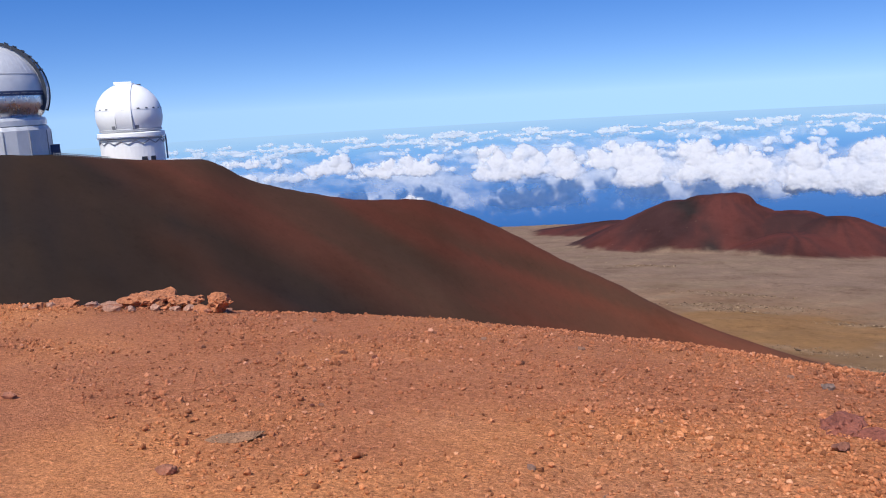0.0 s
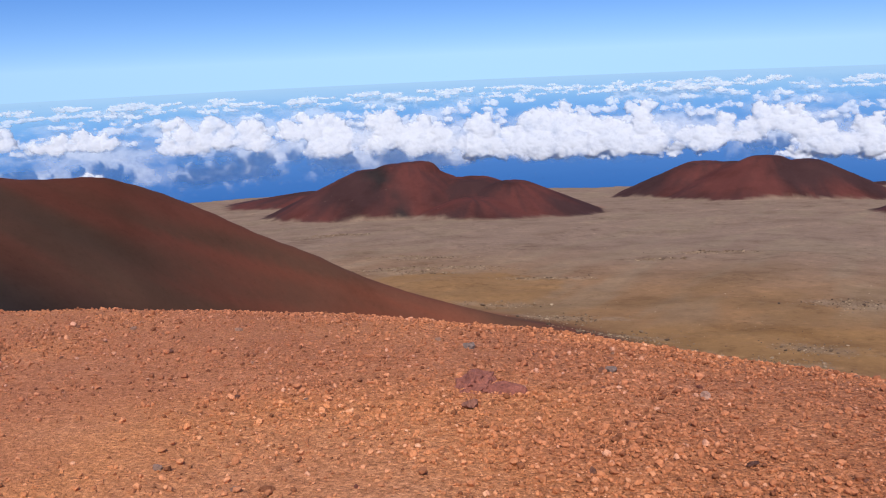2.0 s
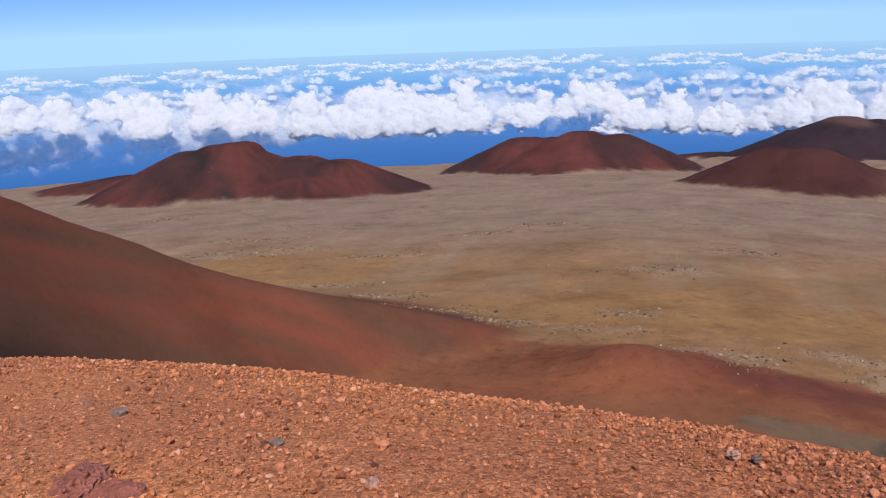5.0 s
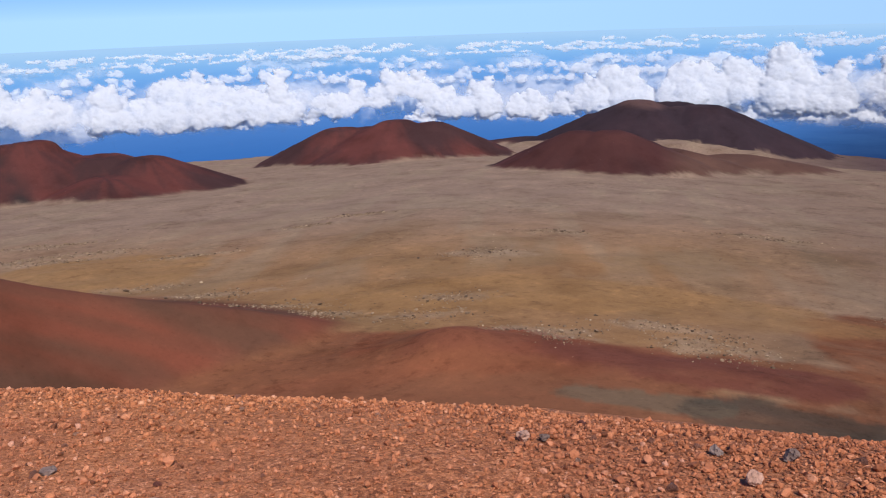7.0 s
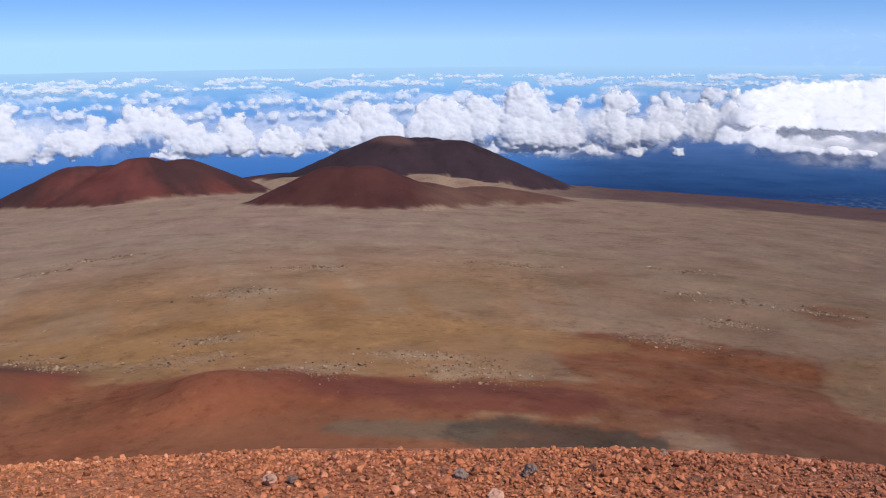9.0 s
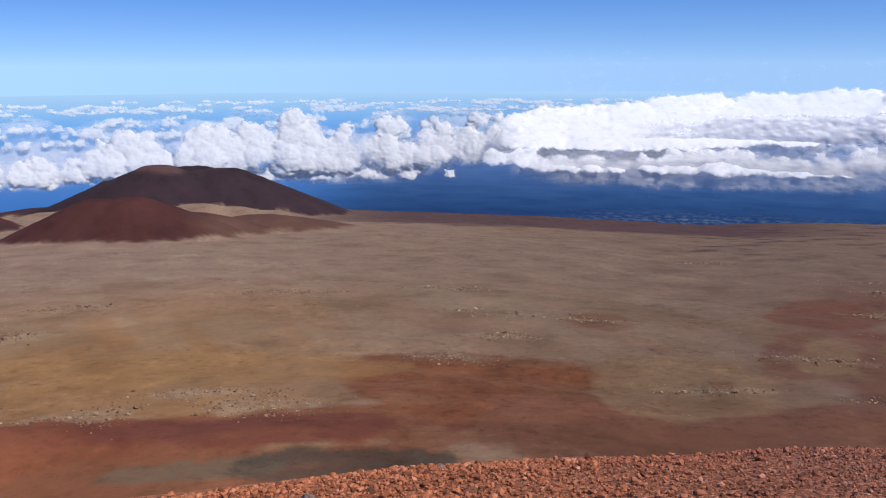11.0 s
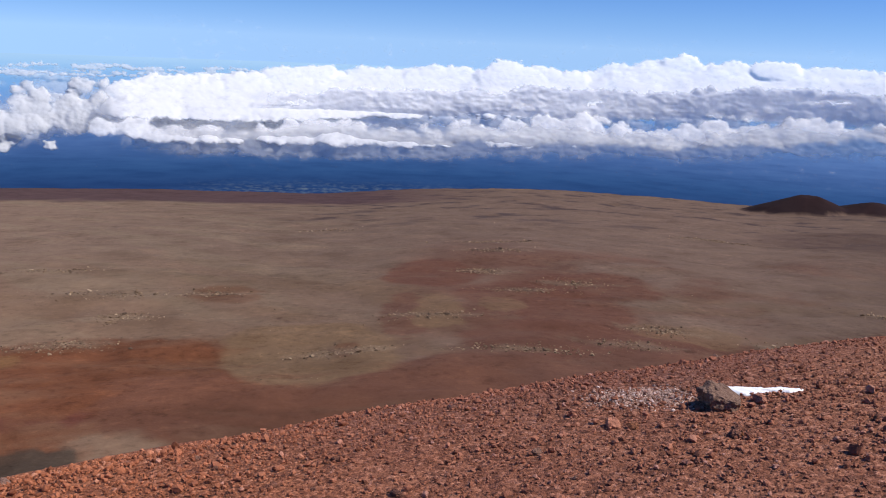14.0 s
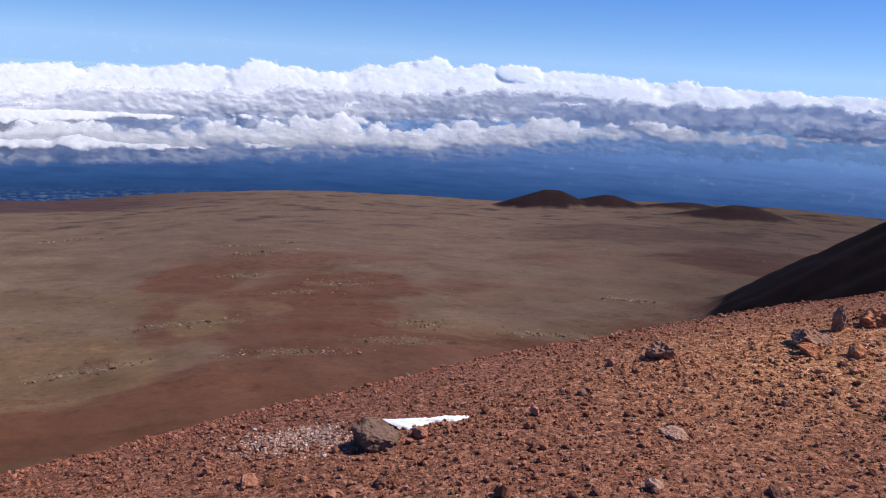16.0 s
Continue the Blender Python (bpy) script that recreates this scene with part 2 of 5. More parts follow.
M_DARKSTEEL = make_paint("dark_steel", (0.06, 0.065, 0.08), 0.55, 0.3, 1.0, 0.3)
M_BLUEBAND = make_paint("blue_grey_vents", (0.05, 0.065, 0.14), 0.5, 0.2, 1.0, 0.2)
M_GREYSTEEL = make_paint("grey_steel", (0.33, 0.34, 0.36), 0.5, 0.2, 1.0, 0.2)
# ---- shape of the land (heights in metres over the plan) ----
def knots(x, xs, ys):
    """A smooth curve through a few knots (monotone cubic)."""
    xs, ys = np.asarray(xs, float), np.asarray(ys, float)
    d = np.diff(ys) / np.diff(xs)
    m = np.concatenate([[d[0]], np.where(d[1:] * d[:-1] > 0, 2 * d[1:] * d[:-1] / (d[1:] + d[:-1] + 1e-12 * np.sign(d[1:] + d[:-1] + 1e-30)), 0), [d[-1]]])
    i = np.clip(np.searchsorted(xs, x) - 1, 0, len(xs) - 2)
    h = xs[i + 1] - xs[i]
    t = np.clip((x - xs[i]) / h, 0, 1)
    return ((2 * t**3 - 3 * t**2 + 1) * ys[i] + (t**3 - 2 * t**2 + t) * h * m[i]
            + (3 * t**2 - 2 * t**3) * ys[i + 1] + (t**3 - t**2) * h * m[i + 1])


def smax(a, b, k):
    """The higher of two surfaces, rounded over k metres."""
    h = np.clip(0.5 + 0.5 * (a - b) / k, 0, 1)
    return b + (a - b) * h + k * h * (1 - h)


def hash3(i, j, k):
    n = (i * 374761393 + j * 668265263 + k * 2147483647 + 1013904223) & 0xFFFFFFFF
    n = ((n ^ (n >> 13)) * 1274126177) & 0xFFFFFFFF
    return ((n ^ (n >> 16)) & 0xFFFF) / 65535.0


def vnoise(x, y, z=0.0):
    """Value noise, 0 to 1, over arrays."""
    x, y, z = np.broadcast_arrays(np.asarray(x, float), np.asarray(y, float), np.asarray(z, float))
    i, j, k = (np.floor(v).astype(np.int64) for v in (x, y, z))
    u, v, w = x - i, y - j, z - k
    u, v, w = (q * q * (3 - 2 * q) for q in (u, v, w))
    out = 0
    for a in (0, 1):
        for b in (0, 1):
            for c in (0, 1):
                out = out + hash3(i + a, j + b, k + c) * (u if a else 1 - u) * (v if b else 1 - v) * (w if c else 1 - w)
    return out


def fbm(x, y, z=0.0, octaves=4, gain=0.5):
    """Several octaves of value noise, about -1 to 1."""
    total, amp, norm = 0, 1.0, 0.0
    for o in range(octaves):
        total = total + amp * (2 * vnoise(x + 17.3 * o, y - 9.1 * o, z + 5.7 * o) - 1)
        norm += amp
        amp *= gain
        x, y, z = x * 2.03, y * 2.03, np.asarray(z) * 2.03
    return total / norm


def near_top(x, y):
    """The red cinder knoll's top, before it falls away."""
    return 0.487 - 0.0663 * x - 0.0901 * y


def knoll(x, y):
    az = np.degrees(np.arctan2(-x, y))
    r = np.hypot(x, y)
    az = np.where(az > 120, az - 360, az)
    rim = knots(az, RIM_AZ, RIM_R)
    s = (r - rim) / 0.55
    soft = np.where(s > 20, s, np.log1p(np.exp(np.minimum(s, 20)))) * 0.55
    return near_top(x * np.minimum(1, rim / (r + 1e-6) + 0.05), y * np.minimum(1, rim / (r + 1e-6) + 0.05)) - 0.60 * soft


RIM_AZ = (-240, -180, -142, -128, -113, -98, -83, -66, -46, -22, -2, 17, 30, 60, 120)
RIM_R = (25.0, 25.0, 8.9, 7.3, 6.4, 5.75, 5.43, 5.4, 5.65, 6.65, 7.65, 8.6, 9.6, 12.0, 25.0)
EYE = 1.6
# the far rim of the plain, as degrees below the eye, by azimuth
EDGE_AZ = (-240, -142, -127, -118, -107, -99, -90, -78, -67, -46, -30, -15, -4, 40, 120)
EDGE_EL = (8.0, 8.0, 8.6, 9.25, 9.3, 9.65, 10.15, 9.85, 9.45, 8.7, 9.0, 8.75, 8.65, 8.6, 8.0)
# the ridge with the observatories: distance and height below the eye (degrees) of its crest, by azimuth
RIDGE_AZ = (-60, -46, -41, -36.4, -30.2, -26.3, -22.5, -18.8, -16.3, -13.5, -10.9, -7.6, -3.5, -0.2, 2.2, 5.4, 9.0, 12.6, 15.8, 18.8, 24, 27, 40, 70, 120)
RIDGE_R = (640, 610, 597, 585, 576, 570, 563, 556, 551, 545, 538, 526, 512, 500, 492, 480, 468, 455, 444, 434, 415, 405, 380, 360, 360)
RIDGE_EL = (28, 24.5, 22.4, 20.6, 18.9, 18.0, 17.1, 16.05, 15.2, 14.0, 12.6, 11.05, 8.75, 7.2, 6.45, 6.3, 5.6, 4.55, 2.9, 2.75, 2.0, 1.75, 1.3, 1.5, 2.0)


def polar(az, r):
    a = np.radians(az)
    return -np.sin(a) * r, np.cos(a) * r


# cinder cones: azimuth, distance, top (degrees below the eye), rim radius, slope, depth of the crater
CONES = (
    (-15.0, 2335, 7.24, 30, 0.46, 0), (-16.7, 2330, 6.96, 30, 0.46, 0), (-18.3, 2300, 6.83, 20, 1.3, 0), (-18.8, 2298, 6.93, 10, 1.5, 0), (-17.6, 2310, 6.86, 20, 0.5, 0), (-21.6, 2270, 8.05, 46, 0.42, 5), (-24.3, 2190, 8.36, 30, 0.44, 0),
    (-21.8, 2080, 9.45, 40, 0.36, 0), (-10.9, 2900, 8.46, 35, 0.18, 0),
    (-36.7, 2960, 7.36, 50, 0.48, 6), (-40.3, 2850, 6.98, 30, 0.43, 0), (-42.6, 2850, 7.22, 32, 0.47, 0), (-38.5, 2950, 7.40, 44, 0.45, 0),
    (-52.3, 2160, 8.05, 26, 0.46, 0), (-54.3, 2140, 8.03, 26, 0.46, 0), (-57.8, 2300, 9.25, 40, 0.30, 0), (-62.0, 2450, 9.68, 70, 0.24, 0),
    (-56.0, 3520, 6.09, 38, 0.43, 0), (-60.1, 3520, 6.46, 50, 0.46, 0), (-57.7, 3600, 6.32, 92, 0.40, 22), (-53.2, 3500, 6.87, 13, 0.52, 0), (-49.0, 3600, 8.46, 79, 0.18, 0),
    (-122.3, 3200, 8.22, 26, 0.40, 8), (-126.0, 3250, 8.22, 12, 0.30, 0), (-131.3, 3350, 8.34, 59, 0.22, 0),
    (-134.4, 2800, 8.14, 38, 0.30, 6), (-139.0, 3300, 8.30, 80, 0.20, 0),
    (-159.0, 930, -1.5, 40, 0.73, 20),
)
# pale ash benches at the foot of the great cone: azimuth, distance, top, radius
BENCHES = ((-58.2, 3080, 8.72, 60), (-60.4, 3080, 8.98, 50), (-62.6, 3100, 9.30, 50), (-49.4, 3250, 8.72, 60))


def plain_z(az, r):
    edge = np.tan(np.radians(knots(az, EDGE_AZ, EDGE_EL))) * 3650
    return EYE - (150 + (edge - 150) * r / 3650)


def land_parts(x, y):
    """Height over the plan, and which form makes it."""
    az = np.degrees(np.arctan2(-x, y))
    az = np.where(az > 120, az - 360, az)
    r = np.hypot(x, y) + 1e-6
    plain = plain_z(az, r)
    plain = plain + 7.0 * fbm(x / 260, y / 260, 0, 4) * np.clip((r - 250) / 500, 0, 1) + 2.4 * fbm(x / 38, y / 38, 3, 4) * np.clip((r - 250) / 300, 0, 1)
    # low mounds at the foot of the slope
    for maz, mr, mh, ma, mb in ((-44.5, 505, 12, 62, 42), (-43.8, 500, 6, 24, 26), (-61, 480, 6, 60, 30), (-85, 640, -7, 90, 45)):
        mx, my = polar(maz, mr)
        a = radians(maz)
        u, w = (x - mx) * math.cos(a) + (y - my) * math.sin(a), -(x - mx) * math.sin(a) + (y - my) * math.cos(a)
        plain = plain + mh * np.exp(-(u / ma) ** 2 - (w / mb) ** 2)
    cone_w = np.zeros_like(plain)
    gully = np.zeros_like(plain)
    base = plain
    for baz, br, bel, bw in BENCHES:
        bx, by = polar(baz, br)
        d = np.hypot(x - bx, y - by)
        near = d < bw + 250
        if near.any():
            h = EYE - math.tan(radians(bel)) * br - 0.30 * np.maximum(d[near] - bw, 0)
            base = base.copy()
            base[near] = smax(h, base[near], 5)
    flat = base
    cones = np.full_like(plain, -1e4)
    for i, (caz, cr, cel, ch, slope, cdep) in enumerate(CONES):
        cx, cy = polar(caz, cr)
        top = EYE - math.tan(radians(cel)) * cr
        foot = plain_z(np.array([caz]), np.array([float(cr)]))[0]
        high = top - foot
        reach = ch + high / slope
        d = np.hypot(x - cx, y - cy)
        near = d < reach * 1.7
        if not near.any():
            continue
        ang = np.arctan2(y[near] - cy, x[near] - cx)
        dn = d[near] * (1 + 0.05 * fbm(np.cos(ang) * 2.2 + i, np.sin(ang) * 2.2, 2.0, 3))
        t = np.maximum(dn - ch, 0)
        h = top - slope * (np.sqrt(t * t + 100) - 10)
        h = h - cdep * np.clip(1 - dn / max(ch, 1), 0, 1) ** 0.7
        h = h + 0.012 * high * fbm(x[near] / 22, y[near] / 22, i, 3) + 0.05 * high * fbm(np.cos(ang) * 6 + i, np.sin(ang) * 6, dn / 400, 4) * np.clip(t / reach * 2, 0, 1)
        over = h - flat[near]
        gully[near] = np.where(h > cones[near], fbm(np.cos(ang) * 4 + 3 * i, np.sin(ang) * 4, dn / 260, 5, 0.6), gully[near])
        tongue = (9 + 0.10 * high) * fbm(x[near] / 75 + i, y[near] / 75, 8, 4, 0.6)
        cone_w[near] = np.maximum(cone_w[near], step(over + tongue, -2, 9))
        cones[near] = smax(h, cones[near], 2.5)
    base = np.where(cones > flat - 40, smax(cones, flat, 9), flat)
    # the observatory ridge
    rr = knots(az, RIDGE_AZ, RIDGE_R)
    top = EYE - np.tan(np.radians(knots(az, RIDGE_AZ, RIDGE_EL))) * rr
    s = rr - r
    even = EYE - np.tan(np.radians(knots(az, (-60, -36.4, -18.8, -3.5, 9, 27, 120), (28, 20.6, 16.05, 9.4, 5.0, 1.8, 2)))) * rr
    top = even + (top - even) * np.exp(-np.maximum(s, 0) / 45)
    flank = top - np.sqrt((0.47 * s) ** 2 + 16) + 4 + 0.5 * fbm(x / 45, y / 45, 7, 4) * np.clip(np.abs(s) / 30, 0.15, 1)
    flank = np.where(s < 0, top - (0.32 - 0.28 * step(az, 15.5, 18.5)) * np.maximum(-s - 6, 0) + 0.5 * fbm(x / 45, y / 45, 7, 4) * 0.15, flank)
    valley = smax(flank, base, 14)
    ridge_w = np.clip((flank - base) / 10 + 0.5, 0, 1) * (az > -75)
    kz = knoll(x, y)
    kz = kz + np.clip((r - 15) / 60, 0, 1) * 1.0 * fbm(x / 30, y / 30, 5, 4)
    z = smax(kz, valley, 6 * np.clip((r - 20) / 60, 0.001, 1))
    knoll_w = np.clip((kz - valley) / 8 + 0.5, 0, 1)
    # beyond the rim the land drops out of sight
    rim = 3900 + 120 * fbm(az / 6, az * 0, 0, 3)
    z = z - np.maximum(r - rim, 0) * 0.75
    # small relief underfoot
    fine = np.clip(1 - r / 25, 0, 1)
    z = z + fine * 0.03 * fbm(x * 1.7, y * 1.7, 1, 4)
    return z, az, r, knoll_w, ridge_w, cone_w, gully


def ground_z(x, y):
    return land_parts(np.atleast_1d(np.asarray(x, float)), np.atleast_1d(np.asarray(y, float)))[0]


def lerp(a, b, t):
    return a + (b - a) * np.asarray(t)[..., None]


def step(x, lo, hi):
    t = np.clip((x - lo) / (hi - lo), 0, 1)
    return t * t * (3 - 2 * t)


# stains of red cinder and dark ash on the plain: azimuth, distance, half-width across, half-width along, colour, strength
RUST = (0.185, 0.080, 0.050)
RED, ASH, OCHRE, PALE = (0.180, 0.066, 0.030), (0.065, 0.055, 0.042), (0.27, 0.145, 0.06), (0.255, 0.155, 0.085)
STAINS = (
    (-33, 470, 120, 105, (0.19, 0.076, 0.040), 0.95), (-77, 615, 118, 115, RED, 0.95), (-70, 500, 130, 45, RED, 0.85), (-85, 930, 40, 60, RED, 0.45), (-100, 470, 210, 75, (0.165, 0.070, 0.040), 0.95),
    (-92, 545, 150, 55, (0.20, 0.085, 0.048), 0.85), (-108, 540, 170, 75, (0.19, 0.085, 0.052), 0.85), (-120, 560, 150, 90, (0.18, 0.085, 0.056), 0.7),
    (-98.7, 1090, 62, 140, RUST, 0.9), (-104.5, 930, 70, 110, RUST, 0.7), (-96.9, 800, 22, 130, RUST, 0.6), (-108.5, 830, 60, 150, RUST, 0.75), (-112, 690, 130, 90, RUST, 0.75), (-105, 640, 60, 40, RUST, 0.5), (-109.5, 1010, 95, 120, RUST, 0.8),
    (-44, 505, 80, 60, (0.235, 0.064, 0.029), 1.0), (-36, 510, 120, 55, (0.19, 0.074, 0.036), 0.95), (-52, 490, 120, 45, (0.18, 0.062, 0.034), 0.9), (-62, 490, 110, 36, (0.15, 0.05, 0.032), 0.9),
    (-38, 375, 110, 60, (0.175, 0.070, 0.036), 0.95), (-50, 365, 130, 50, (0.17, 0.072, 0.038), 0.95), (-42, 420, 120, 65, (0.205, 0.074, 0.036), 0.95), (-55, 410, 150, 50, (0.19, 0.076, 0.038), 0.95), (-57, 428, 50, 16, (0.14, 0.105, 0.066), 0.7), (-67, 425, 60, 28, (0.06, 0.052, 0.038), 0.8),
    (-30, 640, 120, 55, (0.20, 0.115, 0.052), 0.6), (-45, 680, 190, 75, OCHRE, 0.9), (-62, 670, 110, 60, OCHRE, 0.6), (-20, 950, 130, 130, OCHRE, 0.8),
    (-90, 655, 74, 112, PALE, 0.95), (-99.2, 805, 26, 95, PALE, 0.8), (-103.5, 850, 26, 50, PALE, 0.6), (-116, 760, 50, 45, PALE, 0.6), (-92.8, 650, 14, 22, (0.185, 0.09, 0.05), 0.8),
    (-28, 2330, 120, 160, (0.21, 0.10, 0.065), 0.7), (-136, 1500, 180, 200, (0.13, 0.06, 0.045), 0.7), (-128, 2000, 300, 250, (0.14, 0.085, 0.065), 0.6),
)


# patches of broken lava on the plain: azimuth, distance
OUTCROPS = ((-18.0, 1260), (-21.1, 1128), (-26.3, 1033), (-23.9, 845), (-27.6, 759), (-31.5, 675), (-34.0, 1208), (-34.6, 633), (-43.6, 661), (-49.4, 555),
            (-51.0, 536), (-57.7, 590), (-61.5, 544), (-45.1, 858), (-50.6, 1023), (-37.5, 1282), (-41.7, 609), (-61.6, 558), (-64.3, 1092), (-78.5, 815),
            (-83.9, 937), (-74.4, 1146), (-46.3, 879), (-74.6, 711), (-92.2, 645), (-98.7, 785), (-101.9, 1113), (-104.8, 636), (-91.4, 1833), (-102.8, 1474),
            (-77.8, 947), (-105.0, 953), (-108.2, 1035), (-114.2, 768), (-112.3, 684), (-122.7, 749), (-128.0, 978), (-102.8, 1308), (-117.1, 1802), (-13.0, 1708),
            (-16.2, 1125), (-18.3, 1082))


def land_colour(x, y, z, az, r, knoll_w, ridge_w, cone_w, gully):
    n1 = fbm(x / 90, y / 90, 1, 4)
    n2 = fbm(x / 420, y / 420, 2, 4)
    rough_more = np.zeros_like(x)
    # the plain: ochre near the slope, grey-tan farther out, streaked across
    col = lerp(np.array((0.265, 0.143, 0.066)), np.array((0.245, 0.163, 0.114)), step(r + 220 * n2, 650, 1500))
    # towards the right the plain's mauve-grey has aerial haze painted into it
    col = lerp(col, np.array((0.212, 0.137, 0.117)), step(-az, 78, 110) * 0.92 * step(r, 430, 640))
    col = lerp(col, np.array((0.242, 0.156, 0.105)), step(-az, 56, 74) * 0.75)
    streak = fbm(x / 220 + y / 600, y / 55 - x / 70, 4, 4)
    col = lerp(col, np.array((0.27, 0.195, 0.125)), np.clip(streak * 1.2, 0, 0.4) * (1 - 0.8 * step(-az, 85, 105)) * step(r, 520, 900))
    col = lerp(col, np.array((0.17, 0.10, 0.045)), np.clip(-n1 * 1.1, 0, 0.45) * step(-r, -1500, -700))
    rusty = np.clip(0.15 + 1.6 * fbm(x / 150, y / 150, 37, 5, 0.6), 0, 0.75) * step(-az, 94, 102) * step(-r, -1700, -1100)
    col = lerp(col, np.array(RUST), rusty)
    blot = np.clip(3.0 * fbm(x / 75, y / 75, 41, 4, 0.6) - 0.45, 0, 0.75) * step(r, 1500, 2300) * step(-az, 84, 92)
    col = lerp(col, np.array((0.075, 0.052, 0.052)), blot)
    for saz, sr, sa, sb, c, k in STAINS:
        sx, sy = polar(saz, sr)
        a = radians(saz)
        u = (x - sx) * math.cos(a) + (y - sy) * math.sin(a)
        w = -(x - sx) * math.sin(a) + (y - sy) * math.cos(a)
        d = np.sqrt((u / sa) ** 2 + (w / sb) ** 2)
        m = d < 2.2
        if m.any():
            dd = d[m] + 0.42 * fbm(x[m] / (sa * 0.7), y[m] / (sb * 0.7), saz, 5, 0.62)
            col[m] = lerp(col[m], np.array(c), k * (1 - step(dd, 0.86, 1.06)) * np.clip(1.0 - 0.7 * fbm(u[m] / 60, w[m] / 16, saz + 3, 4), 0.5, 1))
    for saz, sr in OUTCROPS:
        sx, sy = polar(saz, sr)
        a = radians(saz)
        u = (x - sx) * math.cos(a) + (y - sy) * math.sin(a)
        w = -(x - sx) * math.sin(a) + (y - sy) * math.cos(a)
        k = (sr / 900) ** 0.5
        d = np.sqrt((u / (56 * k)) ** 2 + (w / (15 * k)) ** 2)
        m = d < 1.8
        if m.any():
            dd = d[m] + 1.3 * fbm(x[m] / 20, y[m] / 20, saz, 4, 0.6)
            col[m] = lerp(col[m], np.array((0.30, 0.215, 0.145)), 0.45 * (1 - step(dd, 0.35, 1.0)))
            rough_more[m] = np.maximum(rough_more[m], 1 - step(dd, 0.5, 1.2))
    # brightness correction painted into the colour: darker by bearing towards the right
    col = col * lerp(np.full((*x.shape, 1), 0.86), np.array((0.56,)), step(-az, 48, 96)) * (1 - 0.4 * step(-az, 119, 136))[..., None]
    # dark scrubby rim far off
    col = lerp(col, np.array((0.062, 0.035, 0.036)), step(r + 120 * n1, 2780, 2940) * step(-az, 62, 72) * (1 - step(-az, 92, 104)) * 0.9)
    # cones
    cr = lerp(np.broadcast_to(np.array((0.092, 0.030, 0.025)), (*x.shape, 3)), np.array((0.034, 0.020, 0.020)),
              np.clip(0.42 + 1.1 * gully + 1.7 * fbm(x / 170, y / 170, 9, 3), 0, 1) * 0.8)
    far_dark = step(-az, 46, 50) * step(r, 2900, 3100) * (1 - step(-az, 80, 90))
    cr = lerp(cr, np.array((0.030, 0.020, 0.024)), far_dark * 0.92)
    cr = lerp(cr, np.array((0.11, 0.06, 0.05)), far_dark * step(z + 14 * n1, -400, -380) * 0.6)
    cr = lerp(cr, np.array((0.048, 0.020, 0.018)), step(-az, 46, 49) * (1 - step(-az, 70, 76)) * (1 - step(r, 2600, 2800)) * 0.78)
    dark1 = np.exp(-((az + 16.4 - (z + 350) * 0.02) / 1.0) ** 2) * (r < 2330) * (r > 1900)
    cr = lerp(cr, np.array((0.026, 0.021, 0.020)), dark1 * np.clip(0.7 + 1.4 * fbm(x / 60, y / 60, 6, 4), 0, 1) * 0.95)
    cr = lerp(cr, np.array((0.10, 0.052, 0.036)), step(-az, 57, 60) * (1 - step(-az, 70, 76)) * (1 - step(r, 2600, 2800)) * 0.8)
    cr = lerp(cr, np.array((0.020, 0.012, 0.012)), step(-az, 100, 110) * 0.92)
    # the near right hill's shade is painted in as an almost black colour
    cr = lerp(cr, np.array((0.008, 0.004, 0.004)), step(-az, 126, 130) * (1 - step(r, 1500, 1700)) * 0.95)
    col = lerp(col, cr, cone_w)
    # ridge: black and red cinder in long streaks down the slope
    across = z - 4.4 * az
    down = fbm(az * 8.9 / 150, across / 15, 11, 5)
    band = fbm(az * 8.9 / 300, across / 30, 13, 3)
    thin = fbm(az * 8.9 / 90, across / 5, 17, 4)
    rc = lerp(np.broadcast_to(np.array((0.122, 0.041, 0.027)), (*x.shape, 3)), np.array((0.085, 0.042, 0.027)), np.clip(0.40 + 1.7 * down + 0.8 * thin, 0, 1))
    rc = lerp(rc, np.array((0.060, 0.036, 0.025)), np.exp(-((across + 86 + 10 * band) / 7) ** 2) * step(az, -6, 3) * 0.75)
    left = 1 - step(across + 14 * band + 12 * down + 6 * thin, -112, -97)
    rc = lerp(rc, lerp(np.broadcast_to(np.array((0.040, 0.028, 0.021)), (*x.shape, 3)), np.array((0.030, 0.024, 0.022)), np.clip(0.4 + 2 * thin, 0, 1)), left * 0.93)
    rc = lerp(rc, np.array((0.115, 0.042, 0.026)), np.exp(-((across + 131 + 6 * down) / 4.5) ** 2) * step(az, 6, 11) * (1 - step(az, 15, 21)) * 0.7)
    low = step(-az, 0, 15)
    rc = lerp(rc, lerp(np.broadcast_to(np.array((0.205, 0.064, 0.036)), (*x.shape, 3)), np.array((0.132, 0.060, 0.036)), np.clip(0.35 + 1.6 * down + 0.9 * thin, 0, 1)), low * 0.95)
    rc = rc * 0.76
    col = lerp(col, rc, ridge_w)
    # the knoll underfoot
    k1 = fbm(x / 2.2, y / 2.2, 21, 4)
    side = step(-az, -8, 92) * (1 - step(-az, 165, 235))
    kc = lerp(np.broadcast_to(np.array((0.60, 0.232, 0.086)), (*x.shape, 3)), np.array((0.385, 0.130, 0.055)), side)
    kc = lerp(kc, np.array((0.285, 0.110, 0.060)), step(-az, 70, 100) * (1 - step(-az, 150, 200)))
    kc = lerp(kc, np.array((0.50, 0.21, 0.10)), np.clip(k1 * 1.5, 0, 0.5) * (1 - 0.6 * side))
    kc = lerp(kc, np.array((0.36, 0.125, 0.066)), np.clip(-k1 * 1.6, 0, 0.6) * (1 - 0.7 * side))
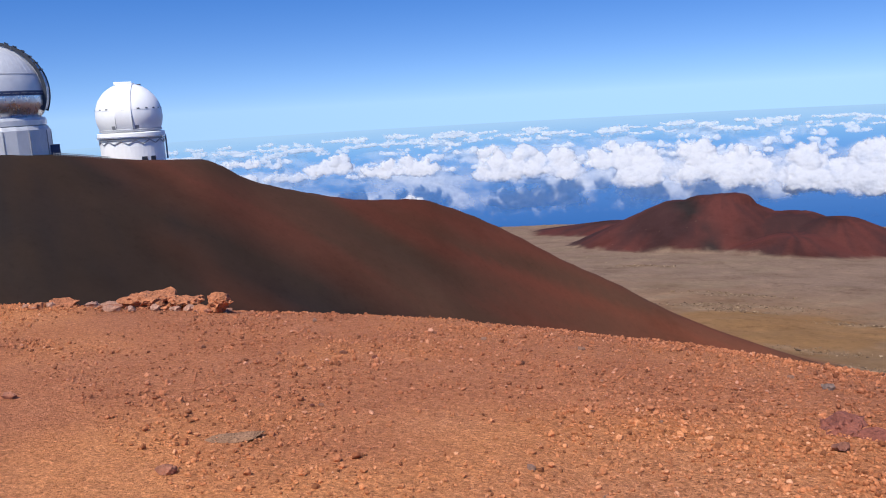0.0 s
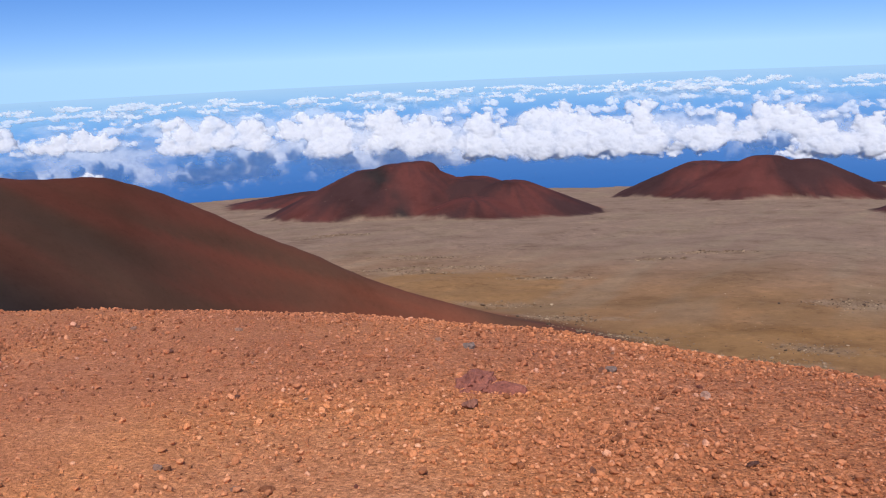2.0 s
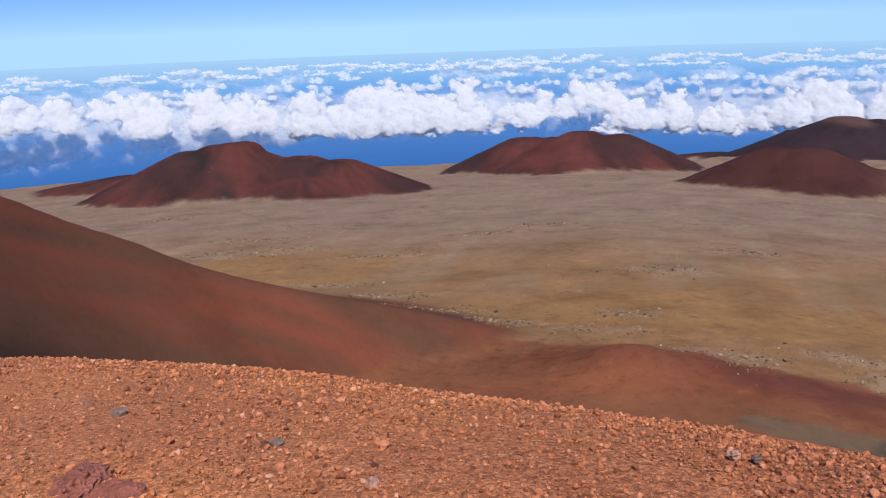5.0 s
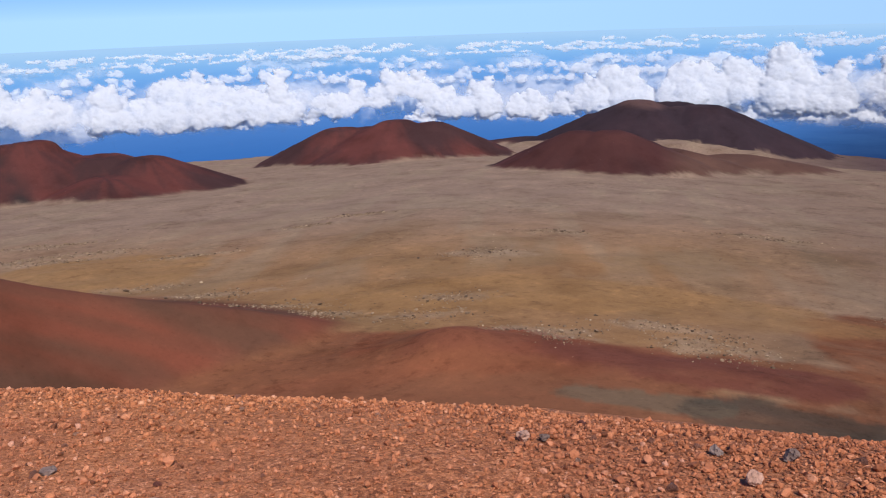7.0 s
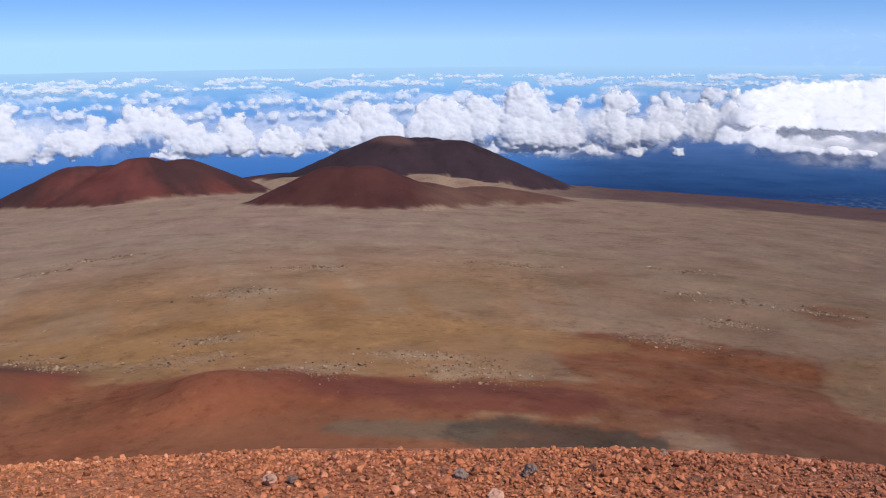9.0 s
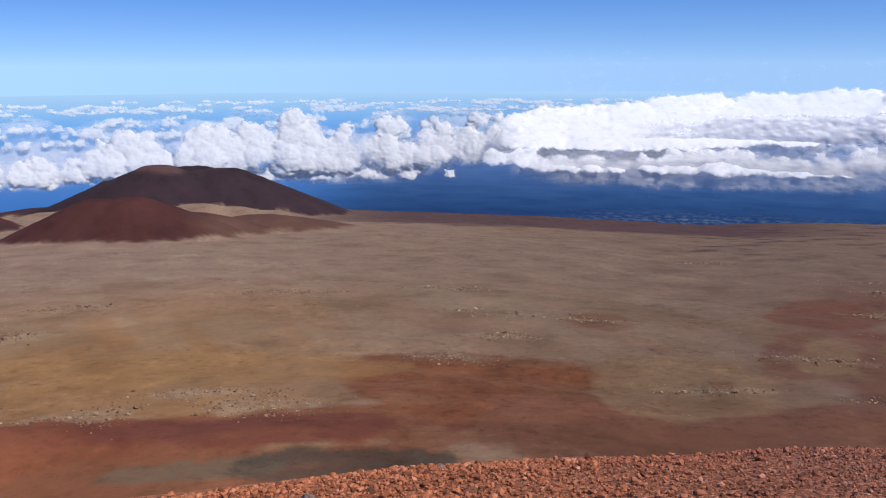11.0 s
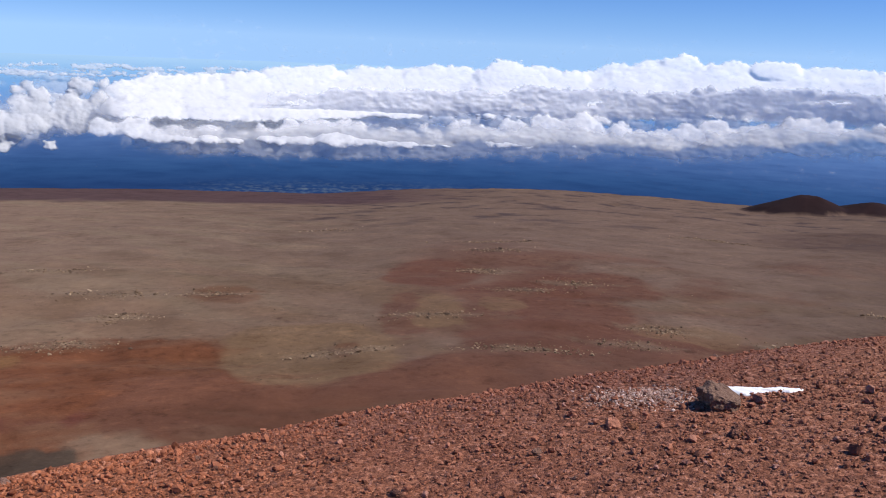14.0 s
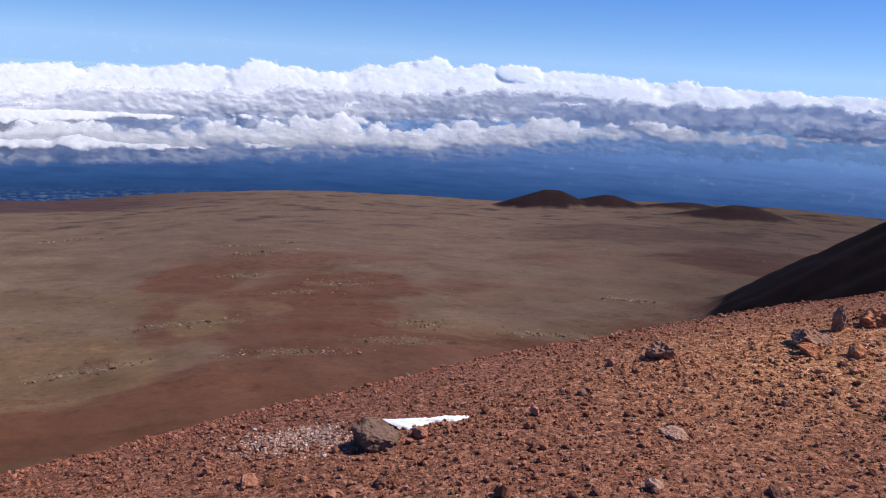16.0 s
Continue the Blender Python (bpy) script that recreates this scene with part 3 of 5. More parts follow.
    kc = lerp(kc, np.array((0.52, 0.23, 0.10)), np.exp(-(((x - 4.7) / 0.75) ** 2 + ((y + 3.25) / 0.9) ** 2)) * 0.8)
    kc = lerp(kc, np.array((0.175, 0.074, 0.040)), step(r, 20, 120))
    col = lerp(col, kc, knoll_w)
    rough = np.clip((1 - knoll_w) * (1 - ridge_w) * (1 - cone_w) * (0.55 + 0.45 * rough_more) + 0.2 + knoll_w * (0.22 + 0.55 * side), 0, 1)
    return np.clip(col, 0.004, 0.9), rough


def mesh_from(name, verts, faces, smooth=True):
    """A mesh from arrays of vertices and of triangles or quads."""
    me = bpy.data.meshes.new(name)
    verts, faces = np.asarray(verts, np.float32), np.asarray(faces, np.int32)
    nv, nf, k = len(verts), len(faces), faces.shape[1]
    me.vertices.add(nv)
    me.vertices.foreach_set("co", verts.ravel())
    me.loops.add(nf * k)
    me.loops.foreach_set("vertex_index", faces.ravel())
    me.polygons.add(nf)
    me.polygons.foreach_set("loop_start", np.arange(0, nf * k, k, dtype=np.int32))
    me.polygons.foreach_set("use_smooth", np.full(nf, smooth))
    me.update(calc_edges=True)
    me.validate()
    return me


def paint(me, col, rough=None):
    a = me.color_attributes.new("tint", "FLOAT_COLOR", "POINT")
    a.data.foreach_set("color", np.c_[col, np.ones(len(col))].astype(np.float32).ravel())
    if rough is not None:
        b = me.attributes.new("rough_land", "FLOAT", "POINT")
        b.data.foreach_set("value", rough.astype(np.float32))


CX, CY = 1.2, 0.3


def build_land():
    az = np.concatenate([np.arange(-152, -142, 0.3), np.arange(-142, -117, 0.15), np.arange(-117, -69, 0.24), np.arange(-69, -8, 0.13), np.arange(-8, 36, 0.27), np.arange(36, 208, 3.0)])
    rad = np.concatenate([np.concatenate([[0.004, 0.1], np.geomspace(0.3, 30, 95)]), np.geomspace(30, 400, 56)[1:], np.geomspace(400, 1500, 125)[1:], np.geomspace(1500, 3900, 150)[1:], np.geomspace(3900, 4350, 12)[1:]])
    na, nr = len(az), len(rad)
    A, Rr = np.meshgrid(az, rad, indexing="ij")
    px, py = polar(A, Rr)
    x, y = (px + CX).ravel(), (py + CY).ravel()
    parts = land_parts(x, y)
    z = parts[0]
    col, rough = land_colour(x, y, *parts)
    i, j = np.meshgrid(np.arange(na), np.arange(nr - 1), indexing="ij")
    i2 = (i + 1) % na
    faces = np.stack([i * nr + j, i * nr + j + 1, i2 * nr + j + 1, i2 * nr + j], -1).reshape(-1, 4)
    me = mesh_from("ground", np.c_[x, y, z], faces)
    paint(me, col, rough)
    me.materials.append(M_SOIL)
    me.materials.append(M_LAND)
    me.polygons.foreach_set("material_index", (rad[j.ravel()] > 28).astype(np.int32))
    ob = new("ground", me)
    tagged(ob, "bare red and ochre volcanic cinder land with cones and a plain", "ground", kind="structure")
    return ob


build_land()


def build_distance():
    """Sea and hazy lowland round the mountain, up to the horizon."""
    az = np.arange(-240, 120, 0.75)
    el = np.array([20, 14, 12, 11, 10.6, 10.3, 10, 9.75, 9.5, 9.25, 9, 8.5, 8, 7.5, 7, 6.5, 6, 5.5, 5, 4.5, 4, 3.5, 3, 2.6, 2.2, 1.9, 1.7])
    A, E = np.meshgrid(az, el, indexing="ij")
    Rr = 4960 - (E - 0.4) * 45
    x, y = polar(A, Rr)
    z = EYE - np.tan(np.radians(E)) * Rr
    i, j = np.meshgrid(np.arange(len(az)), np.arange(len(el) - 1), indexing="ij")
    i2 = (i + 1) % len(az)
    n = len(el)
    faces = np.stack([i * n + j, i2 * n + j, i2 * n + j + 1, i * n + j + 1], -1).reshape(-1, 4)
    me = mesh_from("sea", np.c_[x.ravel(), y.ravel(), z.ravel()], faces)
    land = step(-A + 1.2 * (E - 8), 60, 72).ravel()
    e = E.ravel()
    # haze is painted into the glowing tint, strongest near the horizon
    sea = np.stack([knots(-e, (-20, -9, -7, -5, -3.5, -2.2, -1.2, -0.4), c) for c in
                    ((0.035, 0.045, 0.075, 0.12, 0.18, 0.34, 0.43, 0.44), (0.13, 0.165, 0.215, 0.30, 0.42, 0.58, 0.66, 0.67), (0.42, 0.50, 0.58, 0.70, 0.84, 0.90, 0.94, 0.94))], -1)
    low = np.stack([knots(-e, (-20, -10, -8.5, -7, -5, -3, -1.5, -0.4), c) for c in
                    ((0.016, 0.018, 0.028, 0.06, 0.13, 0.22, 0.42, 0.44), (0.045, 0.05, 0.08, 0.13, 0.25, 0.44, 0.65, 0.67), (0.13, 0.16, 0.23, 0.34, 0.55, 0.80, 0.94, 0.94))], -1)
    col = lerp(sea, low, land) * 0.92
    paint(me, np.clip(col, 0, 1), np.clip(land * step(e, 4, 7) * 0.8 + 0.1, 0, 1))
    fl = me.attributes.new("fields", "FLOAT", "POINT")
    fl.data.foreach_set("value", (np.exp(-((e - 9.9) / 0.45) ** 2) * land * step(-A.ravel(), 80, 88)).astype(np.float32))
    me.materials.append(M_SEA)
    tagged(new("sea", me), "deep blue sea and hazy lowland far below the clouds", "sea", kind="structure")


build_distance()
# ---- clouds: billowing relief far out over the sea, lit by the sun, fading at outlines seen from the knoll ----
def heap(az, base, half_w, height, rng, fine=1.0, flat=1.1):
    """A heaped cloud: turrets of cauliflower puffs over a flat base left see-through to look grey and misty. Each puff:
    azimuth, height, radius, depth forward, stretch, weight.
    """
    out = [(az + half_w * q, base + height * 0.22, height * 0.34, 0.02, half_w * 0.5 / (height * 0.34), 0.34) for q in (-0.5, 0.0, 0.5)]
    towers = max(2, int(round(half_w * 2 / (0.75 * height + 0.25))))
    for k in range(towers):
        u = (k + 0.5 + rng.uniform(-0.3, 0.3)) / towers * 2 - 1
        tall = height * (1 - 0.55 * abs(u) ** 2.2) * rng.uniform(0.62, 1.0)
        wide = min(half_w / towers * rng.uniform(0.9, 1.35), 0.75 * tall + 0.15)
        mid = az + u * half_w
        for _ in range(int(np.clip(7 * fine * tall / 0.8, 5, 16))):
            q = rng.uniform(0, 1) ** 0.7
            r = wide * rng.uniform(0.34, 0.62) * (1.15 - 0.5 * q)
            v = rng.uniform(-1, 1) * (1 - 0.55 * q)
            out.append((mid + v * wide, base + max(q * tall - r, 0.25 * r), r, r * 0.3 + 0.2 * wide * (1 - abs(v)), flat, 0.30 + 0.45 * q))
            # small knobs on the crown of each puff
            for _ in range(int(4 * fine)):
                a = rng.uniform(-0.3, math.pi + 0.3)
                rr = r * rng.uniform(0.25, 0.55)
                e = base + max(q * tall - r, 0.25 * r) + math.sin(a) * r * 0.75
                out.append((mid + v * wide + math.cos(a) * r * 0.8, e, rr, r * 0.45 + rr * 0.3, flat, 0.20 + 0.5 * np.clip((e - base) / height, 0, 1)))
    return out


def cloud_sheet(name, label, puffs, dist, az0, az1, el0, el1, step_az, step_el, warp, full, seed, relief=0.9, lean=40.0, low=0.10, high=0.62, smooth=1, lumps=1.0, material=None):
    """One sheet of cloud relief at a distance, shaped to fit the camera's view, made of warped puffs, crisp at the
    crowns and see-through at the base to look shaded and misty.
    """
    A, E = np.meshgrid(np.arange(az0, az1, step_az), np.arange(el0, el1, step_el), indexing="ij")
    na, ne = A.shape
    s = seed * 7.7
    k = 0.5 / warp
    wa = A + warp * (0.9 * fbm(A * k + s, E * k, s, 3, 0.55) + 0.75 * lumps * fbm(A * k * 3.1 + s, E * k * 3.1, s, 5, 0.62))
    we = E + warp * (0.7 * fbm(A * k - s, E * k + 9, s + 4, 3, 0.55) + 0.65 * lumps * fbm(A * k * 3.1 - s, E * k * 3.1 + 9, s + 4, 5, 0.62))
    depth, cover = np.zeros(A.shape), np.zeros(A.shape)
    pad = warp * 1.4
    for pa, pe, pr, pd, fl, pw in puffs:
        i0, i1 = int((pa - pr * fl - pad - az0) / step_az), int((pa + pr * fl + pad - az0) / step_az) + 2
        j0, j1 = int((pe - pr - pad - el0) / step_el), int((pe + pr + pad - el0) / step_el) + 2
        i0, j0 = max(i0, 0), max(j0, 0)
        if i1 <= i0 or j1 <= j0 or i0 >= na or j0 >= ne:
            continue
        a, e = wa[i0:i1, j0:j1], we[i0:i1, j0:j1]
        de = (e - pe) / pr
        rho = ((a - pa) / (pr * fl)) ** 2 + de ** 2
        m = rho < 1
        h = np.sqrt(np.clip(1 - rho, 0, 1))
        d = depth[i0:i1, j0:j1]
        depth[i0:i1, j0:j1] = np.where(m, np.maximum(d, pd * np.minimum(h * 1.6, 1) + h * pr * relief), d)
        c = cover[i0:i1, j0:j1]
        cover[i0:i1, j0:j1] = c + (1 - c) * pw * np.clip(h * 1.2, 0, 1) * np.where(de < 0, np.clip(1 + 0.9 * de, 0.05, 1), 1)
    for _ in range(smooth):
        p = np.pad(depth, 1, mode="edge")
        depth = (p[1:-1, 1:-1] * 2 + p[2:, 1:-1] + p[:-2, 1:-1] + p[1:-1, 2:] + p[1:-1, :-2]) / 6
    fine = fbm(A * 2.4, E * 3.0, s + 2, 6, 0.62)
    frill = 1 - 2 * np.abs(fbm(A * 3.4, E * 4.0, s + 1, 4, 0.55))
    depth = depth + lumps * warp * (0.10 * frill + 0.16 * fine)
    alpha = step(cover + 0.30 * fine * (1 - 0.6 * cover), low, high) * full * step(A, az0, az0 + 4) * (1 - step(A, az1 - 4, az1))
    Rr = dist + lean * (E + 4.5) - depth * dist * math.pi / 180
    x, y = polar(A, Rr)
    z = EYE + np.tan(np.radians(E)) * Rr
    i, j = np.meshgrid(np.arange(na - 1), np.arange(ne - 1), indexing="ij")
    faces = np.stack([i * ne + j, i * ne + j + 1, (i + 1) * ne + j + 1, (i + 1) * ne + j], -1).reshape(-1, 4)
    keep = alpha.ravel()[faces].max(1) > 0.01
    faces = faces[keep]
    used, inv = np.unique(faces, return_inverse=True)
    verts = np.stack([x.ravel(), y.ravel(), z.ravel()], -1)[used]
    me = mesh_from(name, verts, inv.reshape(-1, 4))
    # opacity from the puffs' outlines in the camera's view, not real cloud depth
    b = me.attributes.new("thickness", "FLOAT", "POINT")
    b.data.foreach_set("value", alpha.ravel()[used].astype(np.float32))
    me.materials.append(material or M_CLOUD)
    return tagged(new(name, me), label, "clouds", kind="stuff")


rng = np.random.default_rng(11)
# single clouds that stand out: azimuth, base, half-width, height
BIG = ((13.3, -3.7, 1.6, 1.0), (7.8, -4.45, 1.7, 1.75), (3.0, -4.75, 2.8, 1.7), (-5.0, -5.4, 3.4, 3.0), (-11.4, -4.9, 2.4, 2.0), (-15.8, -6.0, 4.4, 3.2),
       (-23.2, -6.3, 2.8, 3.2), (-27.8, -6.4, 3.4, 3.8), (-33.2, -6.4, 4.2, 3.5), (-29.0, -6.9, 8.2, 1.5), (-38.4, -6.0, 1.6, 2.7), (-41.2, -5.4, 1.8, 2.5),
       (-45.4, -6.6, 3.6, 2.7), (-50.5, -6.7, 2.4, 2.4), (-54.0, -6.4, 2.8, 3.1), (-57.5, -6.6, 2.4, 2.4), (-48.0, -7.1, 7.0, 1.4),
       (-62.5, -6.2, 4.5, 4.3), (-68.2, -6.5, 4.4, 4.2), (-74.5, -6.1, 2.6, 3.7), (-79.4, -5.8, 3.6, 3.5), (-66.0, -7.2, 9.0, 1.5), (-84.5, -6.6, 4.0, 3.8),
       (18.5, -4.2, 2.0, 1.4), (24.0, -4.0, 3.0, 1.5), (2.4, -6.5, 0.9, 0.5))
big = [p for row in BIG for p in heap(*row, rng)]
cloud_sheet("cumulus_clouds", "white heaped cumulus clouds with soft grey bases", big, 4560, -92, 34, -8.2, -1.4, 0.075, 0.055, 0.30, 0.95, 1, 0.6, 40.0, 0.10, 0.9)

# smaller clouds packed behind them towards the horizon
small = []
for i in range(210):
    f = rng.uniform(0, 1) ** 0.8
    small += heap(rng.uniform(-95, 34), -2.6 - 2.3 * f, 0.35 + 1.1 * f * rng.uniform(0.4, 1), 0.34 + 0.75 * f * rng.uniform(0.5, 1), rng, 0.5)
for i in range(430):
    small += heap(rng.uniform(-95, 34), -2.25 - 0.7 * rng.uniform(0, 1), rng.uniform(0.25, 0.8), rng.uniform(0.16, 0.34), rng, 0.4)
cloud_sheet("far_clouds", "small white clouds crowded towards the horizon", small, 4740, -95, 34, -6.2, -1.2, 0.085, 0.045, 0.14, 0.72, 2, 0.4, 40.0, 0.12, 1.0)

# thin veils between them
veil = []
for i in range(330):
    f = rng.uniform(0, 1)
    veil.append((rng.uniform(-95, 34), -2.7 - 4.4 * f, 0.4 + 0.55 * f, 0.05, rng.uniform(2, 5), 0.4))
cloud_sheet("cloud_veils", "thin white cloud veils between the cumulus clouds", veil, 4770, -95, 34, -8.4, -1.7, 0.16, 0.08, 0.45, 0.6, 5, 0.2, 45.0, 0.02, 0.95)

# the long bank over the lowland: a bright shelf on top, a steep sheet added under it to read as its shaded front and a
# row of lumps along its foot
BANK_AZ = (-150, -141, -130, -122, -115, -108, -97, -90, -84, -78, -60)
BANK_TOP = (-0.9, -0.8, -0.6, -0.2, -0.1, -0.4, -1.0, -1.6, -2.3, -2.8, -3.6)
BANK_LOW = (-4.0, -3.9, -4.6, -5.1, -5.9, -6.2, -6.7, -6.9, -6.9, -6.6, -6.4)
upper, lower, middle = [], [], []
for az in np.arange(-151, -80, 2.4):
    top, lo = float(knots(az, BANK_AZ, BANK_TOP)), float(knots(az, BANK_AZ, BANK_LOW))
    upper += heap(az + rng.uniform(-0.8, 0.8), lo + 0.40 * (top - lo), 4.0, 0.66 * (top - lo) * rng.uniform(0.92, 1.06), rng, 0.6, 2.8)
    for _ in range(8):
        q = rng.uniform(0, 1)
        upper.append((az + rng.uniform(-1.2, 1.2), lo + (0.42 + 0.42 * q) * (top - lo), 0.5, 0.03, rng.uniform(3, 6), 0.75))
    for _ in range(9):
        q = rng.uniform(0, 1)
        middle.append((az + rng.uniform(-1.2, 1.2), lo + (0.22 + 0.36 * q) * (top - lo), rng.uniform(0.3, 0.6), 0.03, rng.uniform(2.5, 6), 0.6))
for az in np.arange(-151, -77, 1.9):
    top, lo = float(knots(az, BANK_AZ, BANK_TOP)), float(knots(az, BANK_AZ, BANK_LOW))
    lower += heap(az + rng.uniform(-0.8, 0.8), lo + rng.uniform(0.0, 0.4), rng.uniform(1.3, 2.6), (top - lo) * rng.uniform(0.22, 0.44), rng, 0.8, 1.6)
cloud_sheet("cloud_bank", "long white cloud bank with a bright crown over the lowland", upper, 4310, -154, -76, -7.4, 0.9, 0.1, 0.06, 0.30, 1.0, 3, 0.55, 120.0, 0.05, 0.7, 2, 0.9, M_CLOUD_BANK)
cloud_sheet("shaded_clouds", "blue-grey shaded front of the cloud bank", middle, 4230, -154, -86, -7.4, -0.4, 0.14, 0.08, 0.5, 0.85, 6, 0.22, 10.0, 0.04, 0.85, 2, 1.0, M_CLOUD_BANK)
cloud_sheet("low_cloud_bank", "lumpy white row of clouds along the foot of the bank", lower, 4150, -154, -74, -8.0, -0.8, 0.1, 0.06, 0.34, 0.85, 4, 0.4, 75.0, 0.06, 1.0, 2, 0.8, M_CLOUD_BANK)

# thin haze hanging under the bank
haze = []
for i in range(300):
    az = rng.uniform(-152, -80)
    haze.append((az, float(knots(az, BANK_AZ, BANK_LOW)) + rng.uniform(-0.5, 0.8), rng.uniform(0.4, 0.9), 0.05, rng.uniform(2.5, 6), 0.4))
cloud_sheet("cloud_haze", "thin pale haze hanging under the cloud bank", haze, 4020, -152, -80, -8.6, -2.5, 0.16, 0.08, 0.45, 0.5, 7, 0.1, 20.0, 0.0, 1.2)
# ---- things ----
def link(me, name, parent=None, label="", material=None):
    ob = new(name, me)
    if material:
        me.materials.append(material)
    if parent:
        ob.parent = parent
    if label:
        ob["label"] = label
    return ob


def part(name, bm, material, parent, label="", smooth=False):
    """One mesh under a thing or under a part."""
    me = bpy.data.meshes.new(name)
    bmesh.ops.recalc_face_normals(bm, faces=bm.faces[:])
    bm.to_mesh(me)
    bm.free()
    me.polygons.foreach_set("use_smooth", np.full(len(me.polygons), smooth))
    return link(me, name, parent, label, material)


def ring_bm(profile, sides, a0=0.0, a1=360.0, thick=0.0):
    """A profile of (radius, height) turned round z."""
    bm = bmesh.new()
    closed = a1 - a0 >= 360
    n = sides if closed else sides + 1
    rows = []
    for i in range(n):
        a = radians(a0 + (a1 - a0) * i / sides)
        rows.append([bm.verts.new((r * math.cos(a), r * math.sin(a), h)) for r, h in profile])
    for i in range(sides):
        p, q = rows[i], rows[(i + 1) % n]
        for j in range(len(profile) - 1):
            bm.faces.new((p[j], q[j], q[j + 1], p[j + 1]))
    bmesh.ops.remove_doubles(bm, verts=bm.verts, dist=1e-4)
    if thick:
        bmesh.ops.solidify(bm, geom=bm.faces[:], thickness=thick)
    return bm


def box_bm(x, y, z, at=(0, 0, 0), bevel=0.0, m=None):
    bm = bmesh.new()
    bmesh.ops.create_cube(bm, size=1.0, matrix=Matrix.Translation(at) @ (m or Matrix()) @ Matrix.Diagonal((x, y, z, 1)))
    if bevel:
        bmesh.ops.bevel(bm, geom=bm.edges[:], offset=bevel, segments=1, affect="EDGES")
    return bm


def arch_bm(radius, zc, width, proud, e0, e1, turn, steps=28, depth=0.6):
    """A strip that runs over a dome along a great circle, from elevation e0 over the top to e1."""
    bm = bmesh.new()
    rows = []
    for i in range(steps + 1):
        e = radians(e0 + (e1 - e0) * i / steps)
        row = []
        for r, s in ((radius - depth, -1), (radius + proud, -1), (radius + proud, 1), (radius - depth, 1)):
            row.append(bm.verts.new((r * math.cos(e), s * width / 2, zc + r * math.sin(e))))
        rows.append(row)
    for a, b in zip(rows, rows[1:]):
        for j in range(4):
            bm.faces.new((a[j], b[j], b[(j + 1) % 4], a[(j + 1) % 4]))
    bm.faces.new(rows[0][::-1])
    bm.faces.new(rows[-1])
    bmesh.ops.rotate(bm, verts=bm.verts, cent=(0, 0, 0), matrix=Matrix.Rotation(radians(turn), 3, "Z"))
    return bm


def on_dome(radius, zc, az, el, x, y, z):
    """A small box fixed on a dome's skin."""
    a, e = radians(az), radians(el)
    p = Vector((math.cos(a) * math.cos(e), math.sin(a) * math.cos(e), math.sin(e))) * radius + Vector((0, 0, zc))
    m = Matrix.Rotation(a, 4, "Z") @ Matrix.Rotation(-e, 4, "Y")
    return box_bm(x, y, z, p, 0.04, m)


